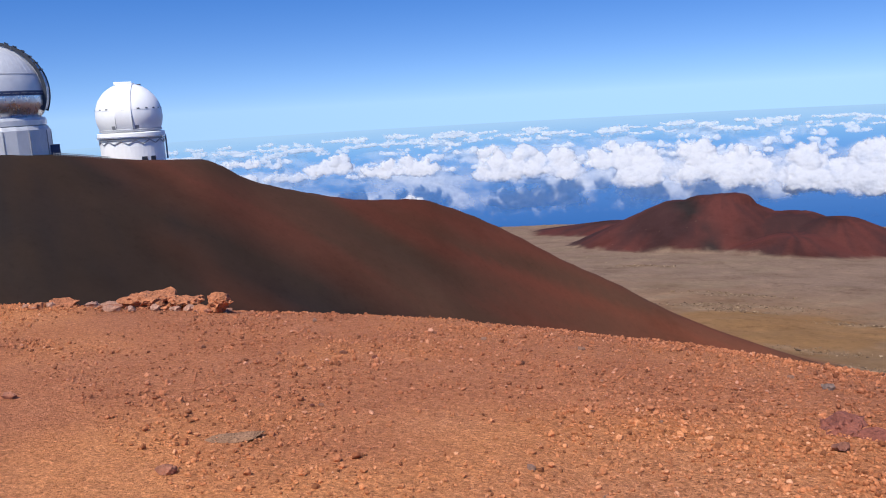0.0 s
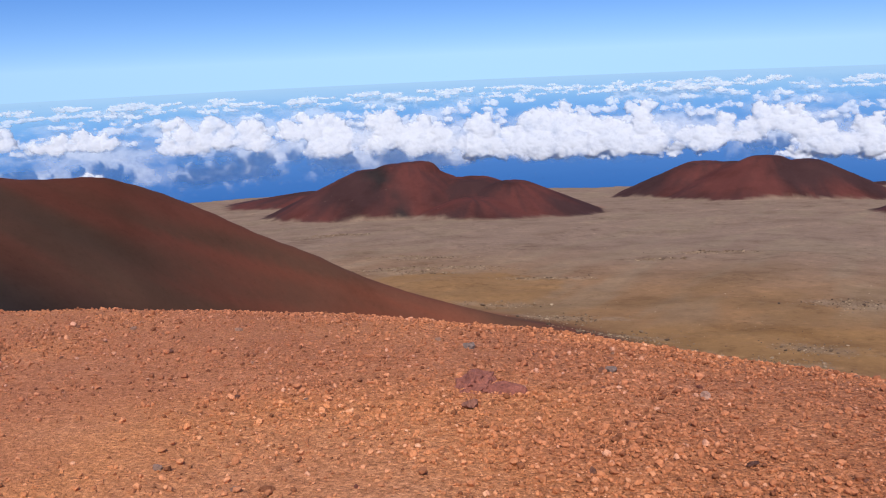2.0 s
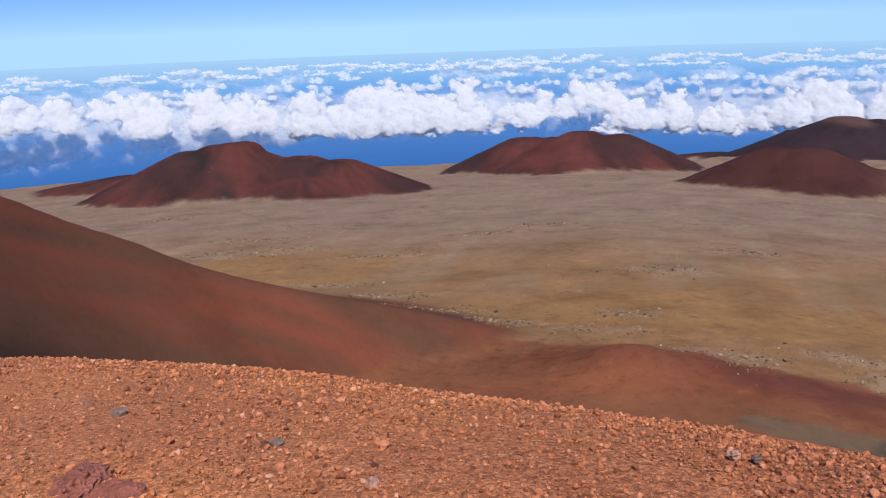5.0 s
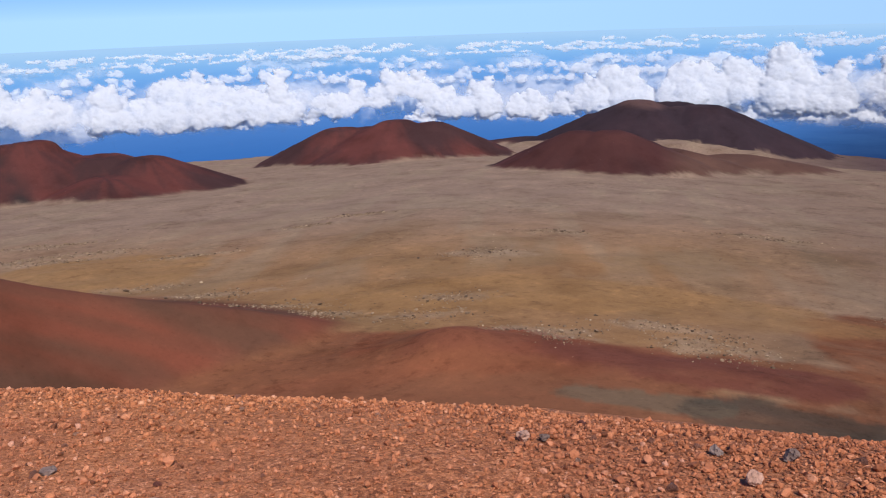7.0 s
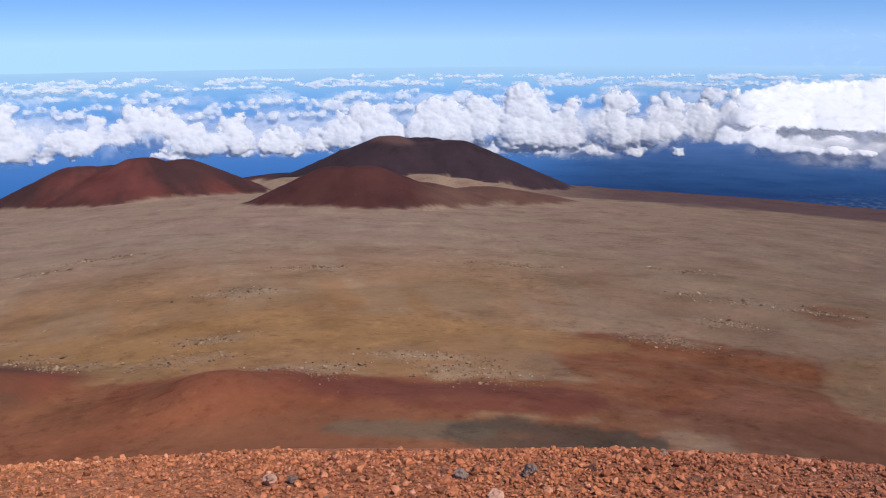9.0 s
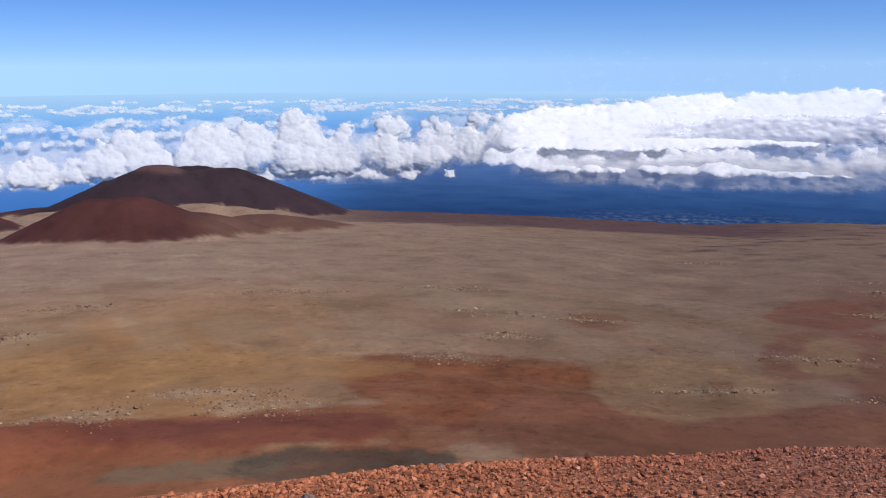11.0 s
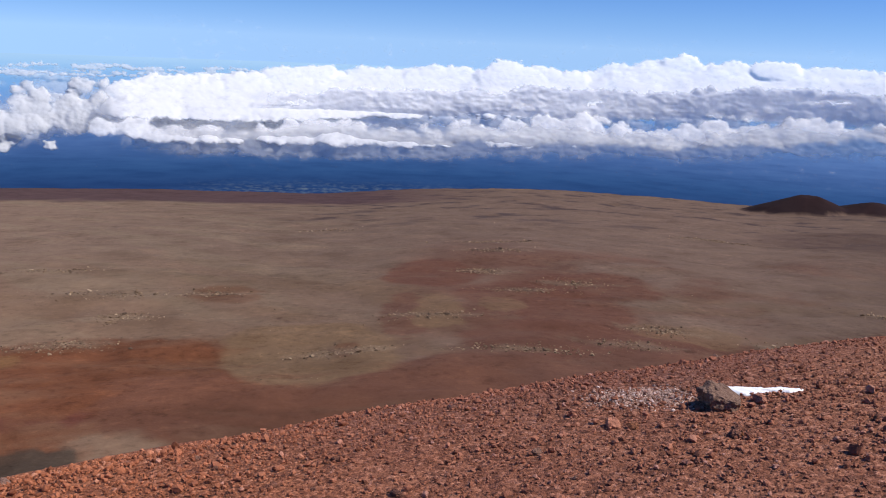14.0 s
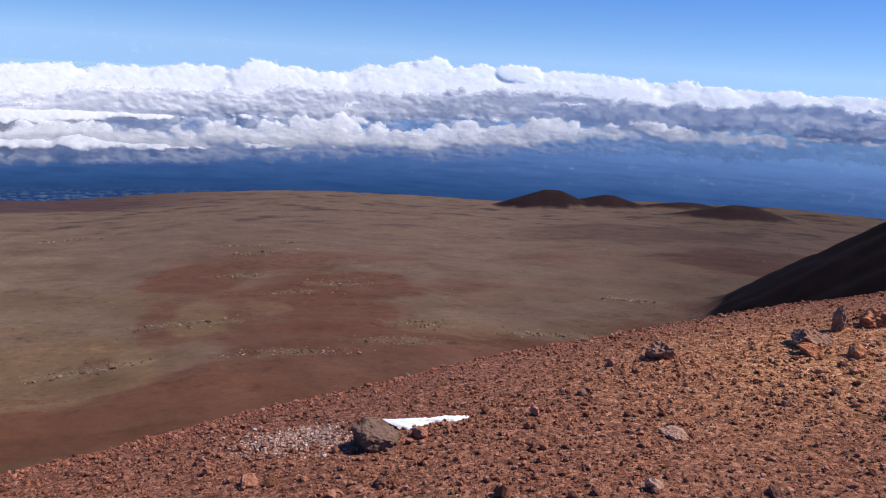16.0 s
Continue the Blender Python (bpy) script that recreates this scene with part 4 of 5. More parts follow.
def white_observatory():
    """Round white telescope dome on a drum with a girder band."""
    px, py = polar(19.7, 470.0)
    ob = tagged(new("observatory_dome"), "round white telescope dome on a white drum, on the ridge", "observatory")
    face = math.degrees(math.atan2(-py, -px))          # towards the viewer
    ahead = Vector((math.cos(radians(face)), math.sin(radians(face)), 0))
    right = Vector((-ahead.y, ahead.x, 0))
    turned = Matrix.Rotation(radians(face), 4, "Z")
    R0, zc = 18.0, 25.0
    prof = [(R0 * math.cos(radians(e)), zc + R0 * math.sin(radians(e))) for e in range(-30, 91, 5)]
    dome = part("dome", ring_bm(prof, 72), M_WHITE, ob, smooth=True)
    part("base_wall", ring_bm([(17.2, -2), (17.2, 12.0), (16.8, 12.5), (0.1, 12.6)], 48), M_WHITE, ob)
    part("collar", ring_bm([(15.2, 12.7), (18.0, 12.7), (18.2, 13.0), (18.2, 15.2), (17.9, 15.6), (15.2, 15.9)], 72), M_WHITE, ob)
    rail = part("walkway_rail", ring_bm([(18.35, 13.5), (18.5, 13.5), (18.5, 13.65), (18.35, 13.65), (18.35, 13.5)], 72), M_SILVER, ob)
    for i in range(36):
        a = radians(i * 10)
        part("rail_post", box_bm(0.12, 0.12, 1.4, (18.42 * math.cos(a), 18.42 * math.sin(a), 12.95)), M_SILVER, rail)
    # zigzag girders under the collar
    for i in range(28):
        a0, a1 = radians(i * 360 / 28), radians((i + 1) * 360 / 28)
        up = i % 2 == 0
        p = Vector((17.6 * math.cos(a0), 17.6 * math.sin(a0), 9.4 if up else 11.4))
        q = Vector((17.6 * math.cos(a1), 17.6 * math.sin(a1), 11.4 if up else 9.4))
        d = q - p
        part("girder", box_bm(d.length, 0.3, 0.45, (p + q) / 2, 0, d.to_track_quat("X", "Z").to_matrix().to_4x4()), M_GREYSTEEL, ob, "grey steel girder")
    part("girder_ring", ring_bm([(17.3, 11.7), (17.8, 11.7), (17.8, 12.1), (17.3, 12.1), (17.3, 11.7)], 48), M_GREYSTEEL, ob)
    # shutter with its rails, turned a little aside, and the cap over the slit
    shutter = part("shutter", arch_bm(R0, zc, 8.6, 0.06, -30, 100, face - 10), M_WHITE, ob)
    side = Vector((-math.sin(radians(face - 10)), math.cos(radians(face - 10)), 0))
    for s in (-1, 1):
        r = part("shutter_rail", arch_bm(R0, zc, 0.22, 0.16, -30, -1, face - 10), M_GREYSTEEL, shutter, "grey steel rail")
        r.location = side * s * 4.35
    for a in (-31, 12):
        part("drive_box", on_dome(17.6, zc, face + a, -22.5, 0.9, 2.1, 3.2), M_GREYSTEEL, ob, "grey metal box")
    part("skirt_band", ring_bm([(16.2, zc - 8.9), (16.75, zc - 8.7), (17.0, zc - 7.6), (16.55, zc - 7.4)], 72), M_SILVER, ob)
    part("cap", box_bm(9.0, 9.5, 1.3, (-1.6 * right.x, -1.6 * right.y, zc + R0 + 0.05), 0.25, turned), M_WHITE, ob)
    part("crane", box_bm(0.9, 3.4, 0.7, right * 6.3 + Vector((0, 0, zc + 16.9)), 0.1, turned), M_DARKSTEEL, ob, "dark steel crane beam")
    for d in (-84, -57, -40, 16.5, 32, 48, 63.5, 79, 96, 112, -104):
        part("vent", on_dome(R0 + 0.02, zc, face + d, 12, 0.3, 1.4, 0.6), M_DARKSTEEL, dome, "dark vent opening")
    part("seam", ring_bm([(R0 * 0.985, zc + 2.9), (R0 * 0.985 + 0.1, zc + 2.9), (R0 * 0.985 + 0.1, zc + 3.05), (R0 * 0.985 - 0.02, zc + 3.1)], 72), M_SILVER, ob)
    part("stair_tower", box_bm(0.9, 0.9, 13.5, right * 18.3 + Vector((0, 0, 6.4)), 0.1, turned), M_GREYSTEEL, ob, "grey steel stair tower")
    for a in (5.6, 10.2):
        v = ahead * (math.sqrt(17.2 ** 2 - a * a) + 0.05) + right * a
        part("garage_door", box_bm(0.4, 3.0, 2.6, (v.x, v.y, 0.9), 0.05, Matrix.Rotation(radians(face) + math.asin(a / 17.2), 4, "Z")), M_DARKSTEEL, ob, "dark closed door")
    ob.location = (px, py, EYE - math.tan(radians(2.62)) * 470)
    ob.scale = (0.895, 0.895, 0.89)


def silver_observatory():
    """Large silver telescope dome on a pale panelled building."""
    px, py = polar(26.95, 424.0)
    ob = tagged(new("observatory_dome"), "large silver telescope dome with blue vent band, on pale building", "observatory")
    face = math.degrees(math.atan2(-py, -px))
    R0, zc = 19.6, 26.5
    upper = [(R0 * math.cos(radians(e)), zc + R0 * math.sin(radians(e))) for e in range(0, 91, 5)]
    dome = part("dome", ring_bm(upper, 72), M_SILVER, ob, smooth=True)
    for k in range(48):
        part("panel_seam", arch_bm(R0, zc, 0.12, 0.05, 21, 84, face + k * 7.5, 12, 0.1), M_PANEL, dome)
    for h in (20,):
        r, z = R0 * math.cos(radians(h)), zc + R0 * math.sin(radians(h))
        part("ring_seam", ring_bm([(r, z - 0.12), (r + 0.12, z - 0.12), (r + 0.08, z + 0.12), (r - 0.02, z + 0.14)], 72), M_GREYSTEEL, ob)
    band = part("vent_band", ring_bm([(R0 - 0.3, zc), (R0 + 0.25, zc), (R0 + 0.25, zc - 1.9), (R0 - 0.3, zc - 1.9)], 72), M_BLUEBAND, ob, "dark blue vent band")
    for k in range(36):
        part("vent_louvre", on_dome(R0 + 0.2, zc - 0.95, k * 10, 0, 0.3, 2.6, 0.25), M_GREYSTEEL, band)
    part("skirt", ring_bm([(R0, zc - 1.9), (R0 + 0.1, zc - 4.5), (R0 - 0.6, zc - 7.0), (R0 - 2.2, zc - 9.4), (R0 - 2.9, zc - 10.2), (R0 - 2.9, zc - 11.2)], 72), M_POLISHED, ob, "mirror-like silver skirt", smooth=True)
    part("upper_ring", ring_bm([(16.6, 15.8), (17.8, 15.8), (18.3, 14.6), (18.3, 12.6), (17.4, 12.2)], 64), M_SILVER, ob)
    part("building", ring_bm([(19.4, -3), (19.4, 10.6), (18.6, 12.2), (0.1, 12.4)], 24), M_PANEL, ob, "pale panelled wall")
    for k in range(12):
        a = radians(k * 30)
        part("corner_strip", box_bm(0.35, 0.35, 12, (19.45 * math.cos(a), 19.45 * math.sin(a), 4.4)), M_GREYSTEEL, ob)
    # arched edge of the shutter, on the side away from the sun
    side = face + 78
    shutter = part("shutter", arch_bm(R0, zc, 9.0, 0.7, -22, 96, side), M_SILVER, ob)
    for s in (-1, 1):
        r = part("shutter_edge", arch_bm(R0 + 0.35, zc, 0.8, 0.75, -24, 97, side), M_DARKSTEEL, ob, "dark steel edge")
        r.location = Vector((-math.sin(radians(side)), math.cos(radians(side)), 0)) * s * 4.6
    for e in range(25, 90, 9):
        part("crane_bracket", on_dome(R0 + 1.2, zc, side, e, 1.0, 6.0, 0.5), M_DARKSTEEL, ob, "dark steel bracket")
    part("entrance_annex", box_bm(4.6, 5.5, 5.6, (19.5 * math.cos(radians(face + 78)), 19.5 * math.sin(radians(face + 78)), 1.2), 0.1, Matrix.Rotation(radians(face), 4, "Z")), M_BLUEBAND, ob, "dark blue metal annex")
    ob.location = (px, py, EYE - math.tan(radians(1.9)) * 424)
    ob.scale = (1.05, 1.05, 1.035)


white_observatory()
silver_observatory()


def guard_rail():
    ob = tagged(new("guard_rail"), "low grey guard rail along the ridge road", "guard rail")
    pts = []
    for i in range(22):
        az = 24.2 - 3.1 * i / 21
        r = float(knots(az, RIDGE_AZ, RIDGE_R)) - 3
        x, y = polar(az, r)
        pts.append(Vector((x, y, float(ground_z(x, y)[0]))))
    for p in pts:
        part("post", box_bm(0.22, 0.22, 1.4, p + Vector((0, 0, 0.5))), M_GREYSTEEL, ob)
    for p, q in zip(pts, pts[1:]):
        d = q - p
        part("beam", box_bm(d.length, 0.12, 0.3, (p + q) / 2 + Vector((0, 0, 0.95)), 0, d.to_track_quat("X", "Z").to_matrix().to_4x4()), M_GREYSTEEL, ob)


guard_rail()


# ---- stones on the knoll ----
def ico(sub):
    bm = bmesh.new()
    bmesh.ops.create_icosphere(bm, subdivisions=sub, radius=1.0)
    bm.verts.ensure_lookup_table()
    v = np.array([q.co[:] for q in bm.verts])
    f = np.array([[q.index for q in p.verts] for p in bm.faces])
    bm.free()
    return v, f


ICO = {k: ico(k) for k in (1, 2, 3, 4)}
ICO[0] = (np.array([(1, 0, 0), (-1, 0, 0), (0, 1, 0), (0, -1, 0), (0, 0, 1), (0, 0, -1)], float),
          np.array([(0, 2, 4), (2, 1, 4), (1, 3, 4), (3, 0, 4), (2, 0, 5), (1, 2, 5), (3, 1, 5), (0, 3, 5)]))


def stone_shape(seed, sub=3, planes=11, rough=0.10):
    """An angular lava stone, one unit in radius, cut by random planes and roughened."""
    rng = np.random.default_rng(seed)
    v, f = ICO[sub]
    v = v.copy()
    for _ in range(planes):
        n = rng.normal(size=3)
        n /= np.linalg.norm(n)
        d = rng.uniform(0.52, 0.9)
        over = v @ n - d
        v = v - np.where(over > 0, over, 0)[:, None] * n
    v = v * (1 + rough * fbm(v[:, 0] * 2.3 + seed, v[:, 1] * 2.3, v[:, 2] * 2.3, 3) + 0.5 * rough * fbm(v[:, 0] * 7 + seed, v[:, 1] * 7, v[:, 2] * 7, 2))[:, None]
    return v, f


def rock(name, label, x, y, size, material, seed, turn=0.0, sink=0.25, category="rock", sub=4, rough=0.14, lift=0.0):
    v, f = stone_shape(seed, sub, 13, rough)
    v = v * np.array(size)
    v = v @ np.array(Matrix.Rotation(radians(turn), 3, "Z")).T
    me = mesh_from(name, v, f, False)
    me.materials.append(material)
    ob = new(name, me)
    ob.location = (x, y, float(ground_z(x, y)[0]) + size[2] * (1 - 2 * sink) + lift)
    return tagged(ob, label, category)


M_BROWN = make_rock("brown_rock", (0.15, 0.088, 0.062), (0.18, 0.106, 0.074), (0.21, 0.13, 0.095), 1.2, False)

M_CRAG = make_rock("dark_crag", (0.26, 0.13, 0.085), (0.29, 0.15, 0.10), (0.33, 0.18, 0.12), 0.8, False)
M_SLAB = make_rock("slab_rock", (0.27, 0.145, 0.08), (0.30, 0.165, 0.095), (0.33, 0.18, 0.10), 1.2, False)

# outcrop on the crest of the knoll
rock("outcrop", "jagged orange lava outcrop on the crest of the knoll", -2.62, 7.45, (0.27, 0.20, 0.11), M_OCHRE, 3, 10, 0.2, rough=0.42)
rock("outcrop", "orange lava rock with a hollow dark side", -2.34, 7.40, (0.15, 0.15, 0.085), M_OCHRE, 8, 40, 0.2, rough=0.45)
rock("rock", "upright orange lava rock on the crest", -1.99, 7.15, (0.13, 0.11, 0.10), M_OCHRE, 5, 20, 0.2, rough=0.4)
rock("ledge", "low pinkish stone ledge beside the outcrop", -2.98, 7.5, (0.20, 0.12, 0.05), M_PALE, 12, 5, 0.35, rough=0.4)
rock("ledge", "low orange stone ledge beside the outcrop", -3.4, 7.35, (0.16, 0.12, 0.055), M_OCHRE, 14, -8, 0.38, rough=0.4)
rng = np.random.default_rng(15)
for i in range(26):
    u = rng.uniform(0, 1)
    s_ = rng.uniform(0.022, 0.06)
    rock("rock", "broken pink and orange lava rock along the crest", -4.1 + 2.25 * u, 7.32 + rng.uniform(-0.28, 0.16), (s_ * rng.uniform(0.9, 1.5), s_, s_ * rng.uniform(0.55, 0.85)),
         (M_PALE, M_OCHRE, M_PALE, M_STONE)[i % 4], 500 + i, rng.uniform(0, 180), 0.3, sub=3, rough=0.3)
rock("rock", "small orange rock beside the outcrop", -2.15, 7.2, (0.10, 0.09, 0.05), M_OCHRE, 15, 0, 0.3)
rock("rock", "maroon three-sided lava rock half sunk in the cinder", 1.72, 3.74, (0.145, 0.12, 0.05), M_MAROON, 21, 25, 0.42, rough=0.4)
rock("rock", "flat maroon lava rock half sunk in the cinder", 1.84, 3.62, (0.10, 0.09, 0.028), M_MAROON, 22, -15, 0.36)
rock("stone", "dark brown stone with a black hollow", 1.59, 3.44, (0.045, 0.035, 0.026), M_STONE, 23, 0, 0.25)
rock("stone", "blue-grey stone on the red cinder", 2.02, 4.56, (0.04, 0.035, 0.028), M_GREY, 24)
rock("slab", "thin grey-green stone slab flush with the cinder", -0.95, 3.49, (0.135, 0.065, 0.014), M_SLAB, 25, 18, 0.35)
rock("stone", "dark flat stone lying on the cinder", -1.10, 3.05, (0.05, 0.028, 0.024), M_STONE, 26, 10, 0.2)
rock("stone", "dark flat stone lying on the cinder", -2.24, 4.14, (0.06, 0.03, 0.022), M_STONE, 27, -5, 0.2)
rock("stone", "dark blue-grey stone on the cinder", 2.48, 3.75, (0.036, 0.030, 0.022), M_GREY, 28, 20)
rock("stone", "pale violet-grey stone near the crest", 4.0, 2.72, (0.035, 0.03, 0.03), M_PALE, 29, 20, 0.15)
rock("stone", "grey stone near the crest", 4.06, 2.66, (0.03, 0.025, 0.022), M_GREY, 30, 50, 0.15)
rock("stone", "grey pointed stone standing on the crest", 4.52, 1.84, (0.034, 0.03, 0.034), M_GREY, 31, 0, 0.1)
rock("stone", "pale grey stone with a white face", 4.17, 1.81, (0.036, 0.029, 0.032), M_PALE, 32, 10, 0.12)
rock("stone", "grey stone below the crest", 4.40, 2.08, (0.032, 0.026, 0.024), M_GREY, 33, 30, 0.15)
rock("boulder", "grey-brown boulder beside a patch of old snow", 4.80, -1.30, (0.105, 0.085, 0.07), M_BROWN, 41, 15, 0.36, rough=0.22)
rock("stone", "brown stone in front of the snow patch", 4.77, -1.46, (0.035, 0.03, 0.025), M_STONE, 42, 15, 0.2)
rock("rock", "pitted brown lava rock with a sunlit side", 5.02, -2.72, (0.075, 0.065, 0.055), M_CRAG, 43, 15, 0.36, rough=0.45)
rock("rock", "rough dark lava rock pile on orange cinder", 4.77, -3.30, (0.12, 0.10, 0.065), M_CRAG, 44, 35, 0.36, rough=0.5)
rock("rock", "orange-brown lava rock beside the rough pile", 4.66, -3.18, (0.06, 0.05, 0.03), M_OCHRE, 45, 0, 0.25)
rock("rock", "upright dark lava rock with a pale sunlit face", 4.88, -3.60, (0.042, 0.042, 0.07), M_CRAG, 46, 0, 0.2, rough=0.3)
rock("rock", "pale orange block behind the upright rock", 4.83, -3.78, (0.11, 0.08, 0.065), M_OCHRE, 47, 0, 0.4, rough=0.4)
rock("stone", "orange-brown rounded stone on pale cinder", 4.53, -3.30, (0.05, 0.045, 0.04), M_OCHRE, 48, 0, 0.25)
rock("stone", "dark rounded stone on the cinder", 5.08, -2.49, (0.03, 0.028, 0.03), M_STONE, 49)
rock("slab", "flat pink-brown slab lying on the cinder", 4.28, -2.17, (0.07, 0.05, 0.014), M_PALE, 50, 10, 0.3)
rock("stone", "dark brown stone on the cinder", 4.70, -1.88, (0.025, 0.022, 0.02), M_STONE, 51)
rock("stone", "dark stone on the slope", 4.92, -0.75, (0.03, 0.026, 0.026), M_STONE, 52)
rock("stone", "dark stone on the slope", 4.73, -0.85, (0.034, 0.03, 0.022), M_STONE, 53)
rock("stone", "pale pink stone on the cinder", 3.98, -1.85, (0.03, 0.026, 0.022), M_PALE, 54)
for i, (x, y, s) in enumerate(((2.49, 3.37, 0.03), (2.63, 3.17, 0.032), (2.09, 2.93, 0.033), (2.92, 2.31, 0.034), (1.31, 4.33, 0.03))):
    rock("stone", "pale orange stone lying on the cinder", x, y, (s, s * 0.85, s * 0.7), M_PALE if i % 2 else M_OCHRE, 60 + i, 40 * i, 0.2)


def snow_patch():
    """A thin tongue of old snow behind the boulder."""
    rng = np.random.default_rng(4)
    p, q = np.array((4.955, -1.395)), np.array((4.83, -1.68))
    n, m = 40, 12
    f = []
    T, S = np.meshgrid(np.linspace(0, 1, n + 1), np.linspace(-1, 1, m + 1), indexing="ij")
    T, S = T.ravel(), S.ravel()
    w = 0.088 * (1 - T) ** 0.75 * (1 + 0.25 * np.sin(9 * T)) + 0.004
    w = w * S * (1 + 0.6 * fbm(T * 34, S * 3, 3, 5, 0.65))
    X, Y = p[0] + (q[0] - p[0]) * T + 0.92 * w, p[1] + (q[1] - p[1]) * T + 0.38 * w
    h = 0.022 * np.clip(1 - S * S, 0, 1) ** 0.6 * (1 - T) ** 0.35 + 0.006 * fbm(T * 20, S * 5, 8, 3) - 0.002
    v = np.stack([X, Y, ground_z(X, Y) + h], -1)
    for i in range(n):
        for j in range(m):
            a = i * (m + 1) + j
            f.append((a, a + m + 1, a + m + 2, a + 1))
    me = mesh_from("snow_patch", v, f)
    me.materials.append(M_SNOW)
    tagged(new("snow_patch", me), "thin white tongue of old snow beside a boulder", "snow")


M_SNOW = make_paint("old_snow", (0.92, 0.90, 0.88), 0.6, 0.0, 20.0, 0.06, 0.5)
snow_patch()

# loose stones, each one a thing
rng = np.random.default_rng(21)
SHAPES = []
for k in range(9):
    v, f = stone_shape(300 + k, 3, 12, 0.16)
    me = mesh_from("stone", v, f, False)
    me.materials.append((M_STONE, M_STONE, M_STONE, M_MAROON, M_PALE, M_STONE, M_OCHRE, M_STONE, M_STONE)[k])
    SHAPES.append(me)
LOOSE = []
while len(LOOSE) < 280:
    az = rng.uniform(-150, 30)
    r = 1.6 + rng.uniform(0, 1) ** 0.7 * 7.5
    x, y = polar(az, r)
    if rng.uniform(0, 1) < 0.35 + 0.65 * np.clip(-az / 90, 0, 1) and r < float(knots(az, RIM_AZ, RIM_R)) - 0.5:
        LOOSE.append((x + 1.0, y + 0.3))
LOOSE = np.array(LOOSE)
for (x, y), z in zip(LOOSE, ground_z(LOOSE[:, 0], LOOSE[:, 1])):
    s = 0.011 + 0.015 * rng.uniform(0, 1) ** 2.2
    ob = new("stone", SHAPES[int(rng.integers(0, 9))])
    ob.scale = (s * rng.uniform(0.8, 1.5), s, s * rng.uniform(0.5, 0.85))
    ob.rotation_euler = (rng.uniform(-0.4, 0.4), rng.uniform(-0.4, 0.4), rng.uniform(0, 6.28))
    ob.location = (x, y, z + s * 0.3)
    tagged(ob, "small angular lava stone loose on red cinder", "stone", "loose stones on the knoll")


def scatter(name, label, material, xs, ys, size, seed, flat=0.7, sub=1, tint=None, sink=0.25, stretch=1.3):
    """Many small stones as one mesh."""
    rng = np.random.default_rng(seed)
    n = len(xs)
    base = [stone_shape(seed + q, sub, 12 if sub else 3, 0.34)[0] for q in range(10)]
    v0, f0 = ICO[sub]
    pick = rng.integers(0, 10, n)
    V = np.stack(base)[pick]
    sc = size[:, None] * np.stack([rng.uniform(0.8, stretch, n), np.ones(n), rng.uniform(flat * 0.75, flat * 1.15, n)], -1)
    V = V * sc[:, None, :]
    a = rng.uniform(0, 2 * math.pi, n)
    t = rng.uniform(-0.5, 0.5, n)
    x = V[..., 0] * np.cos(t)[:, None] - V[..., 2] * np.sin(t)[:, None]
    z = V[..., 0] * np.sin(t)[:, None] + V[..., 2] * np.cos(t)[:, None]
    y = V[..., 1]
    c, s = np.cos(a)[:, None], np.sin(a)[:, None]
    gz = ground_z(xs, ys)
    P = np.stack([x * c - y * s + xs[:, None], x * s + y * c + ys[:, None], z + (gz + sc[:, 2] * (1 - 2 * sink))[:, None]], -1).reshape(-1, 3)
    F = (f0[None] + (np.arange(n) * len(v0))[:, None, None]).reshape(-1, 3)
    me = mesh_from(name, P, F, False)
    if tint is not None:
        paint(me, np.repeat(tint, len(v0), 0))
    me.materials.append(material)
    return tagged(new(name, me), label, name.replace("_", " "), kind="stuff")


def strewn(n, limit, seed, base, spread, lo, hi, sub, name, label):
    rng = np.random.default_rng(seed)
    az = rng.uniform(-146, 38, n)
    r = 1.6 + rng.uniform(0, 1, n) ** 0.75 * 8.2
    x, y = polar(az, r)
    x, y = x + 1.0, y + 0.3
    a2 = np.degrees(np.arctan2(-x, y))
    rim = knots(a2, RIM_AZ, RIM_R)
    clump = fbm(x * 1.1, y * 1.1, 3, 4)
    dens = 0.30 + 0.58 * step(-a2 + 14 * clump, -12, 48) + 0.75 * clump
    keep = (rng.uniform(0, 1, n) < dens) & (np.hypot(x, y) < rim + 0.45)
    x, y, a2 = x[keep][:limit], y[keep][:limit], a2[keep][:limit]
    size = base * np.exp(rng.normal(0, spread, len(x))) * (0.95 + 0.10 * step(-a2, 5, 40) - 0.24 * step(-a2, 60, 105)) * (1 + 0.25 * clump[keep][:limit])
    size = np.clip(size, lo, hi)
    col, _ = land_colour(x, y, *land_parts(x, y))
    scatter(name, label, M_GRAVEL, x, y, size, seed, 0.84, sub, col, 0.18)


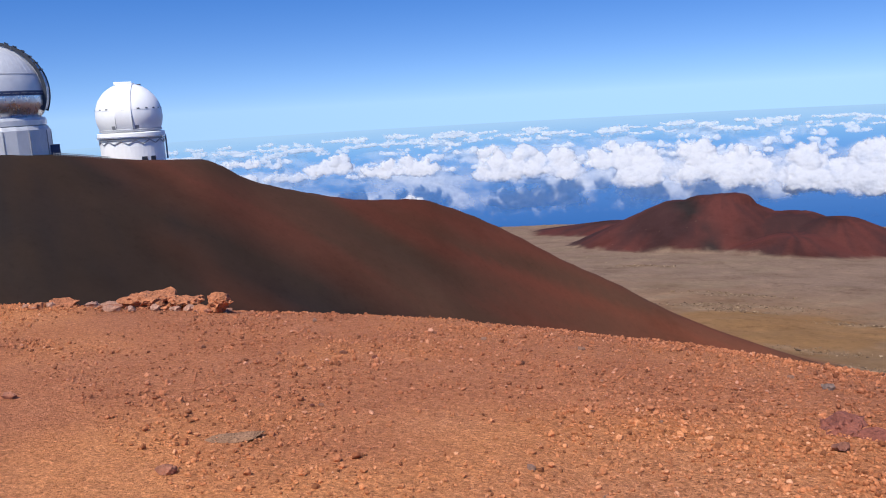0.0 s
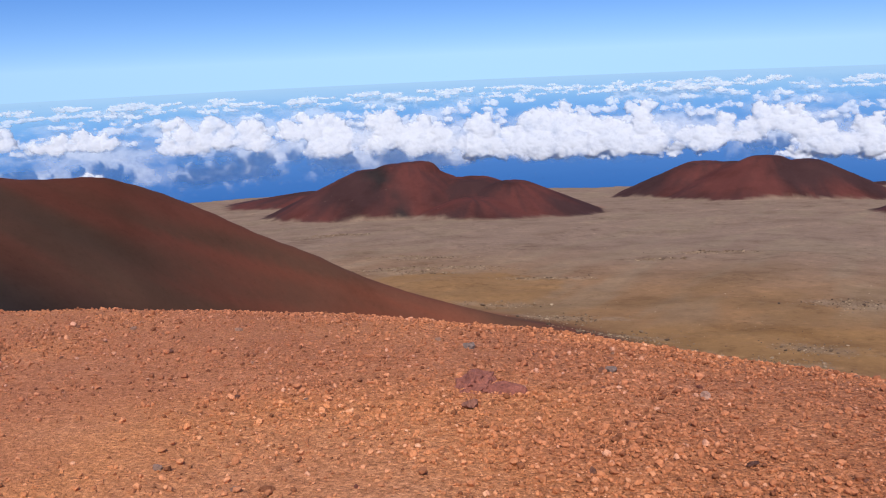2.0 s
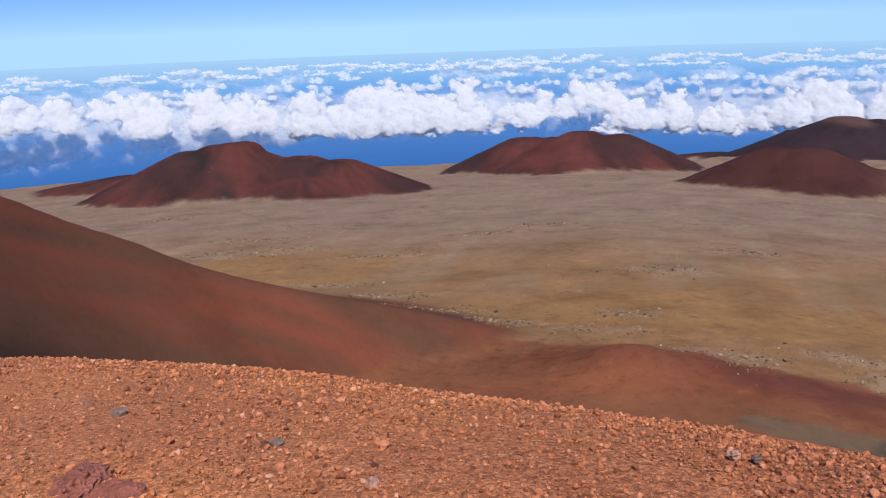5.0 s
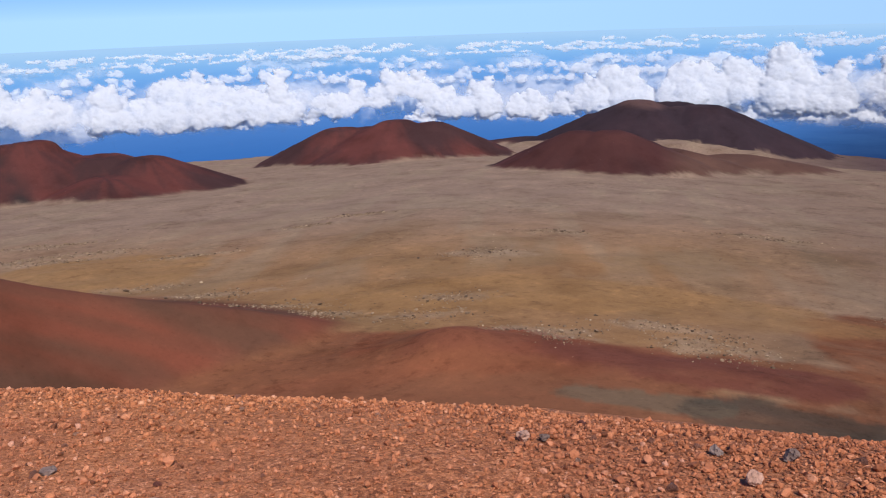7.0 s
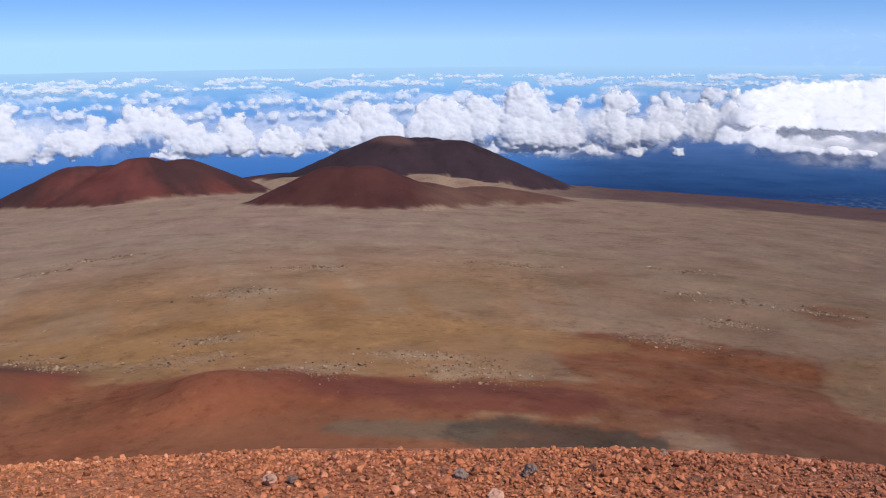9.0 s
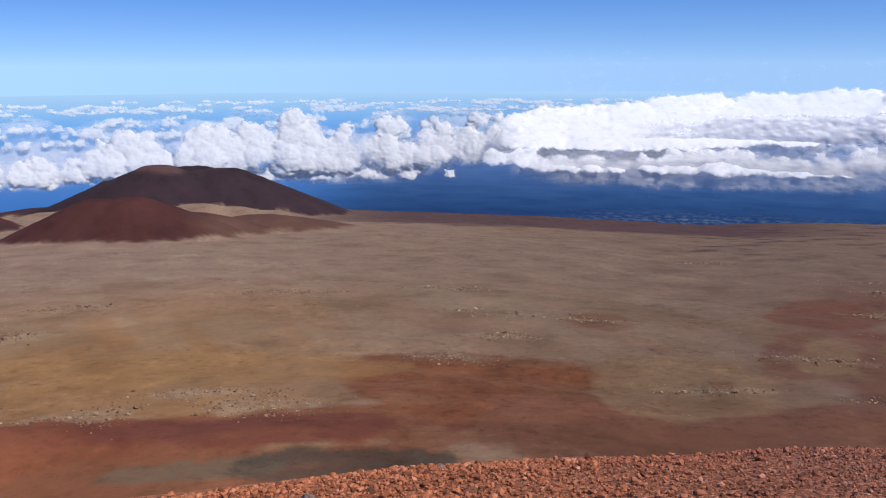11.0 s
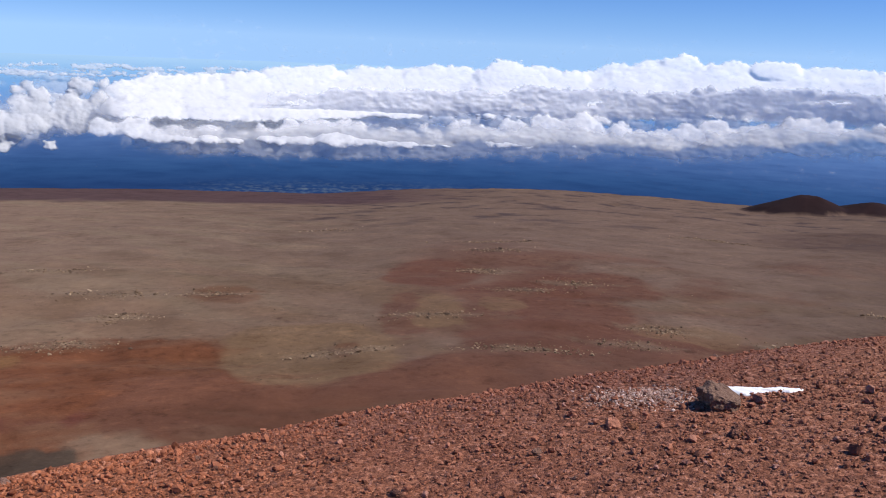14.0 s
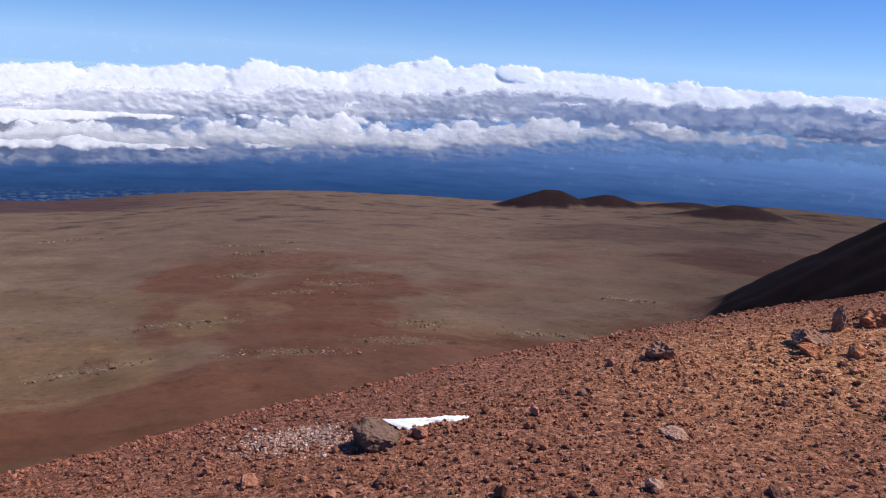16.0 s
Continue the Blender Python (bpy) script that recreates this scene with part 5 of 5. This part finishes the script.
def build_gravel():
    strewn(3600, 1000, 850, 0.0130, 0.30, 0.010, 0.025, 2, "cobbles", "angular red-brown lava cobbles scattered over the knoll")
    strewn(26000, 9000, 870, 0.0092, 0.36, 0.006, 0.022, 1, "pebbles", "angular red and brown pebbles scattered over the knoll")
    strewn(130000, 54000, 900, 0.0062, 0.42, 0.0042, 0.018, 1, "gravel", "red and pink volcanic gravel strewn over the knoll")
    strewn(110000, 40000, 930, 0.0042, 0.34, 0.0022, 0.008, 0, "grit", "fine red cinder grit strewn over the knoll")


def build_pale_gravel():
    """Bleached gravel and snow crumbs beside the boulder."""
    rng = np.random.default_rng(66)
    n = 2400
    t = rng.uniform(0, 1, n)
    x = 5.0 + 0.10 * t + rng.normal(0, 0.085, n)
    y = -1.24 + 0.30 * t + rng.normal(0, 0.055, n)
    size = np.clip(0.0034 * np.exp(rng.normal(0, 0.45, n)), 0.0018, 0.010)
    scatter("pale_gravel", "bleached pinkish gravel with snow crumbs beside the boulder", M_PALEGRAVEL, x, y, size, 990, 0.7, 1)


M_PALEGRAVEL = make_rock("bleached_gravel", (0.26, 0.14, 0.10), (0.42, 0.27, 0.21), (0.64, 0.52, 0.47), 1.5)


def build_outcrops():
    """Blocks of lava lying in patches over the plain."""
    rng = np.random.default_rng(77)
    xs, ys, ss = [], [], []
    for az, r in OUTCROPS:
        across, along, k = rng.uniform(14, 34) * (r / 900) ** 0.5, rng.uniform(7, 18), int(rng.integers(230, 420))
        cx, cy = polar(az, r)
        a = radians(az)
        u, w = rng.normal(0, across, k), rng.normal(0, along, k) + 0
        xs.append(cx + u * math.cos(a) - w * math.sin(a))
        ys.append(cy + u * math.sin(a) + w * math.cos(a))
        ss.append(np.exp(rng.normal(0, 0.55, k)) * 0.60 * (r / 900) ** 0.5)
    n = 5000
    az, r = rng.uniform(-140, -8, n), 560 + rng.uniform(0, 1, n) ** 1.5 * 2000
    x, y = polar(az, r)
    pick = (fbm(x / 160, y / 160, 31, 3) > 0.12) & ((az > -128) | (r > 1400))
    xs.append(x[pick])
    ys.append(y[pick])
    ss.append((np.exp(rng.normal(0, 0.4, n)) * 0.5 * (r / 900) ** 0.4)[pick])
    xs, ys, ss = np.concatenate(xs), np.concatenate(ys), np.concatenate(ss)
    scatter("lava_blocks", "pale and dark lava blocks strewn in patches on the plain", M_LAVA, xs, ys, np.clip(ss * 1.0, 0.25, 3.2), 950, 0.6, 1)


build_gravel()
build_pale_gravel()
build_outcrops()
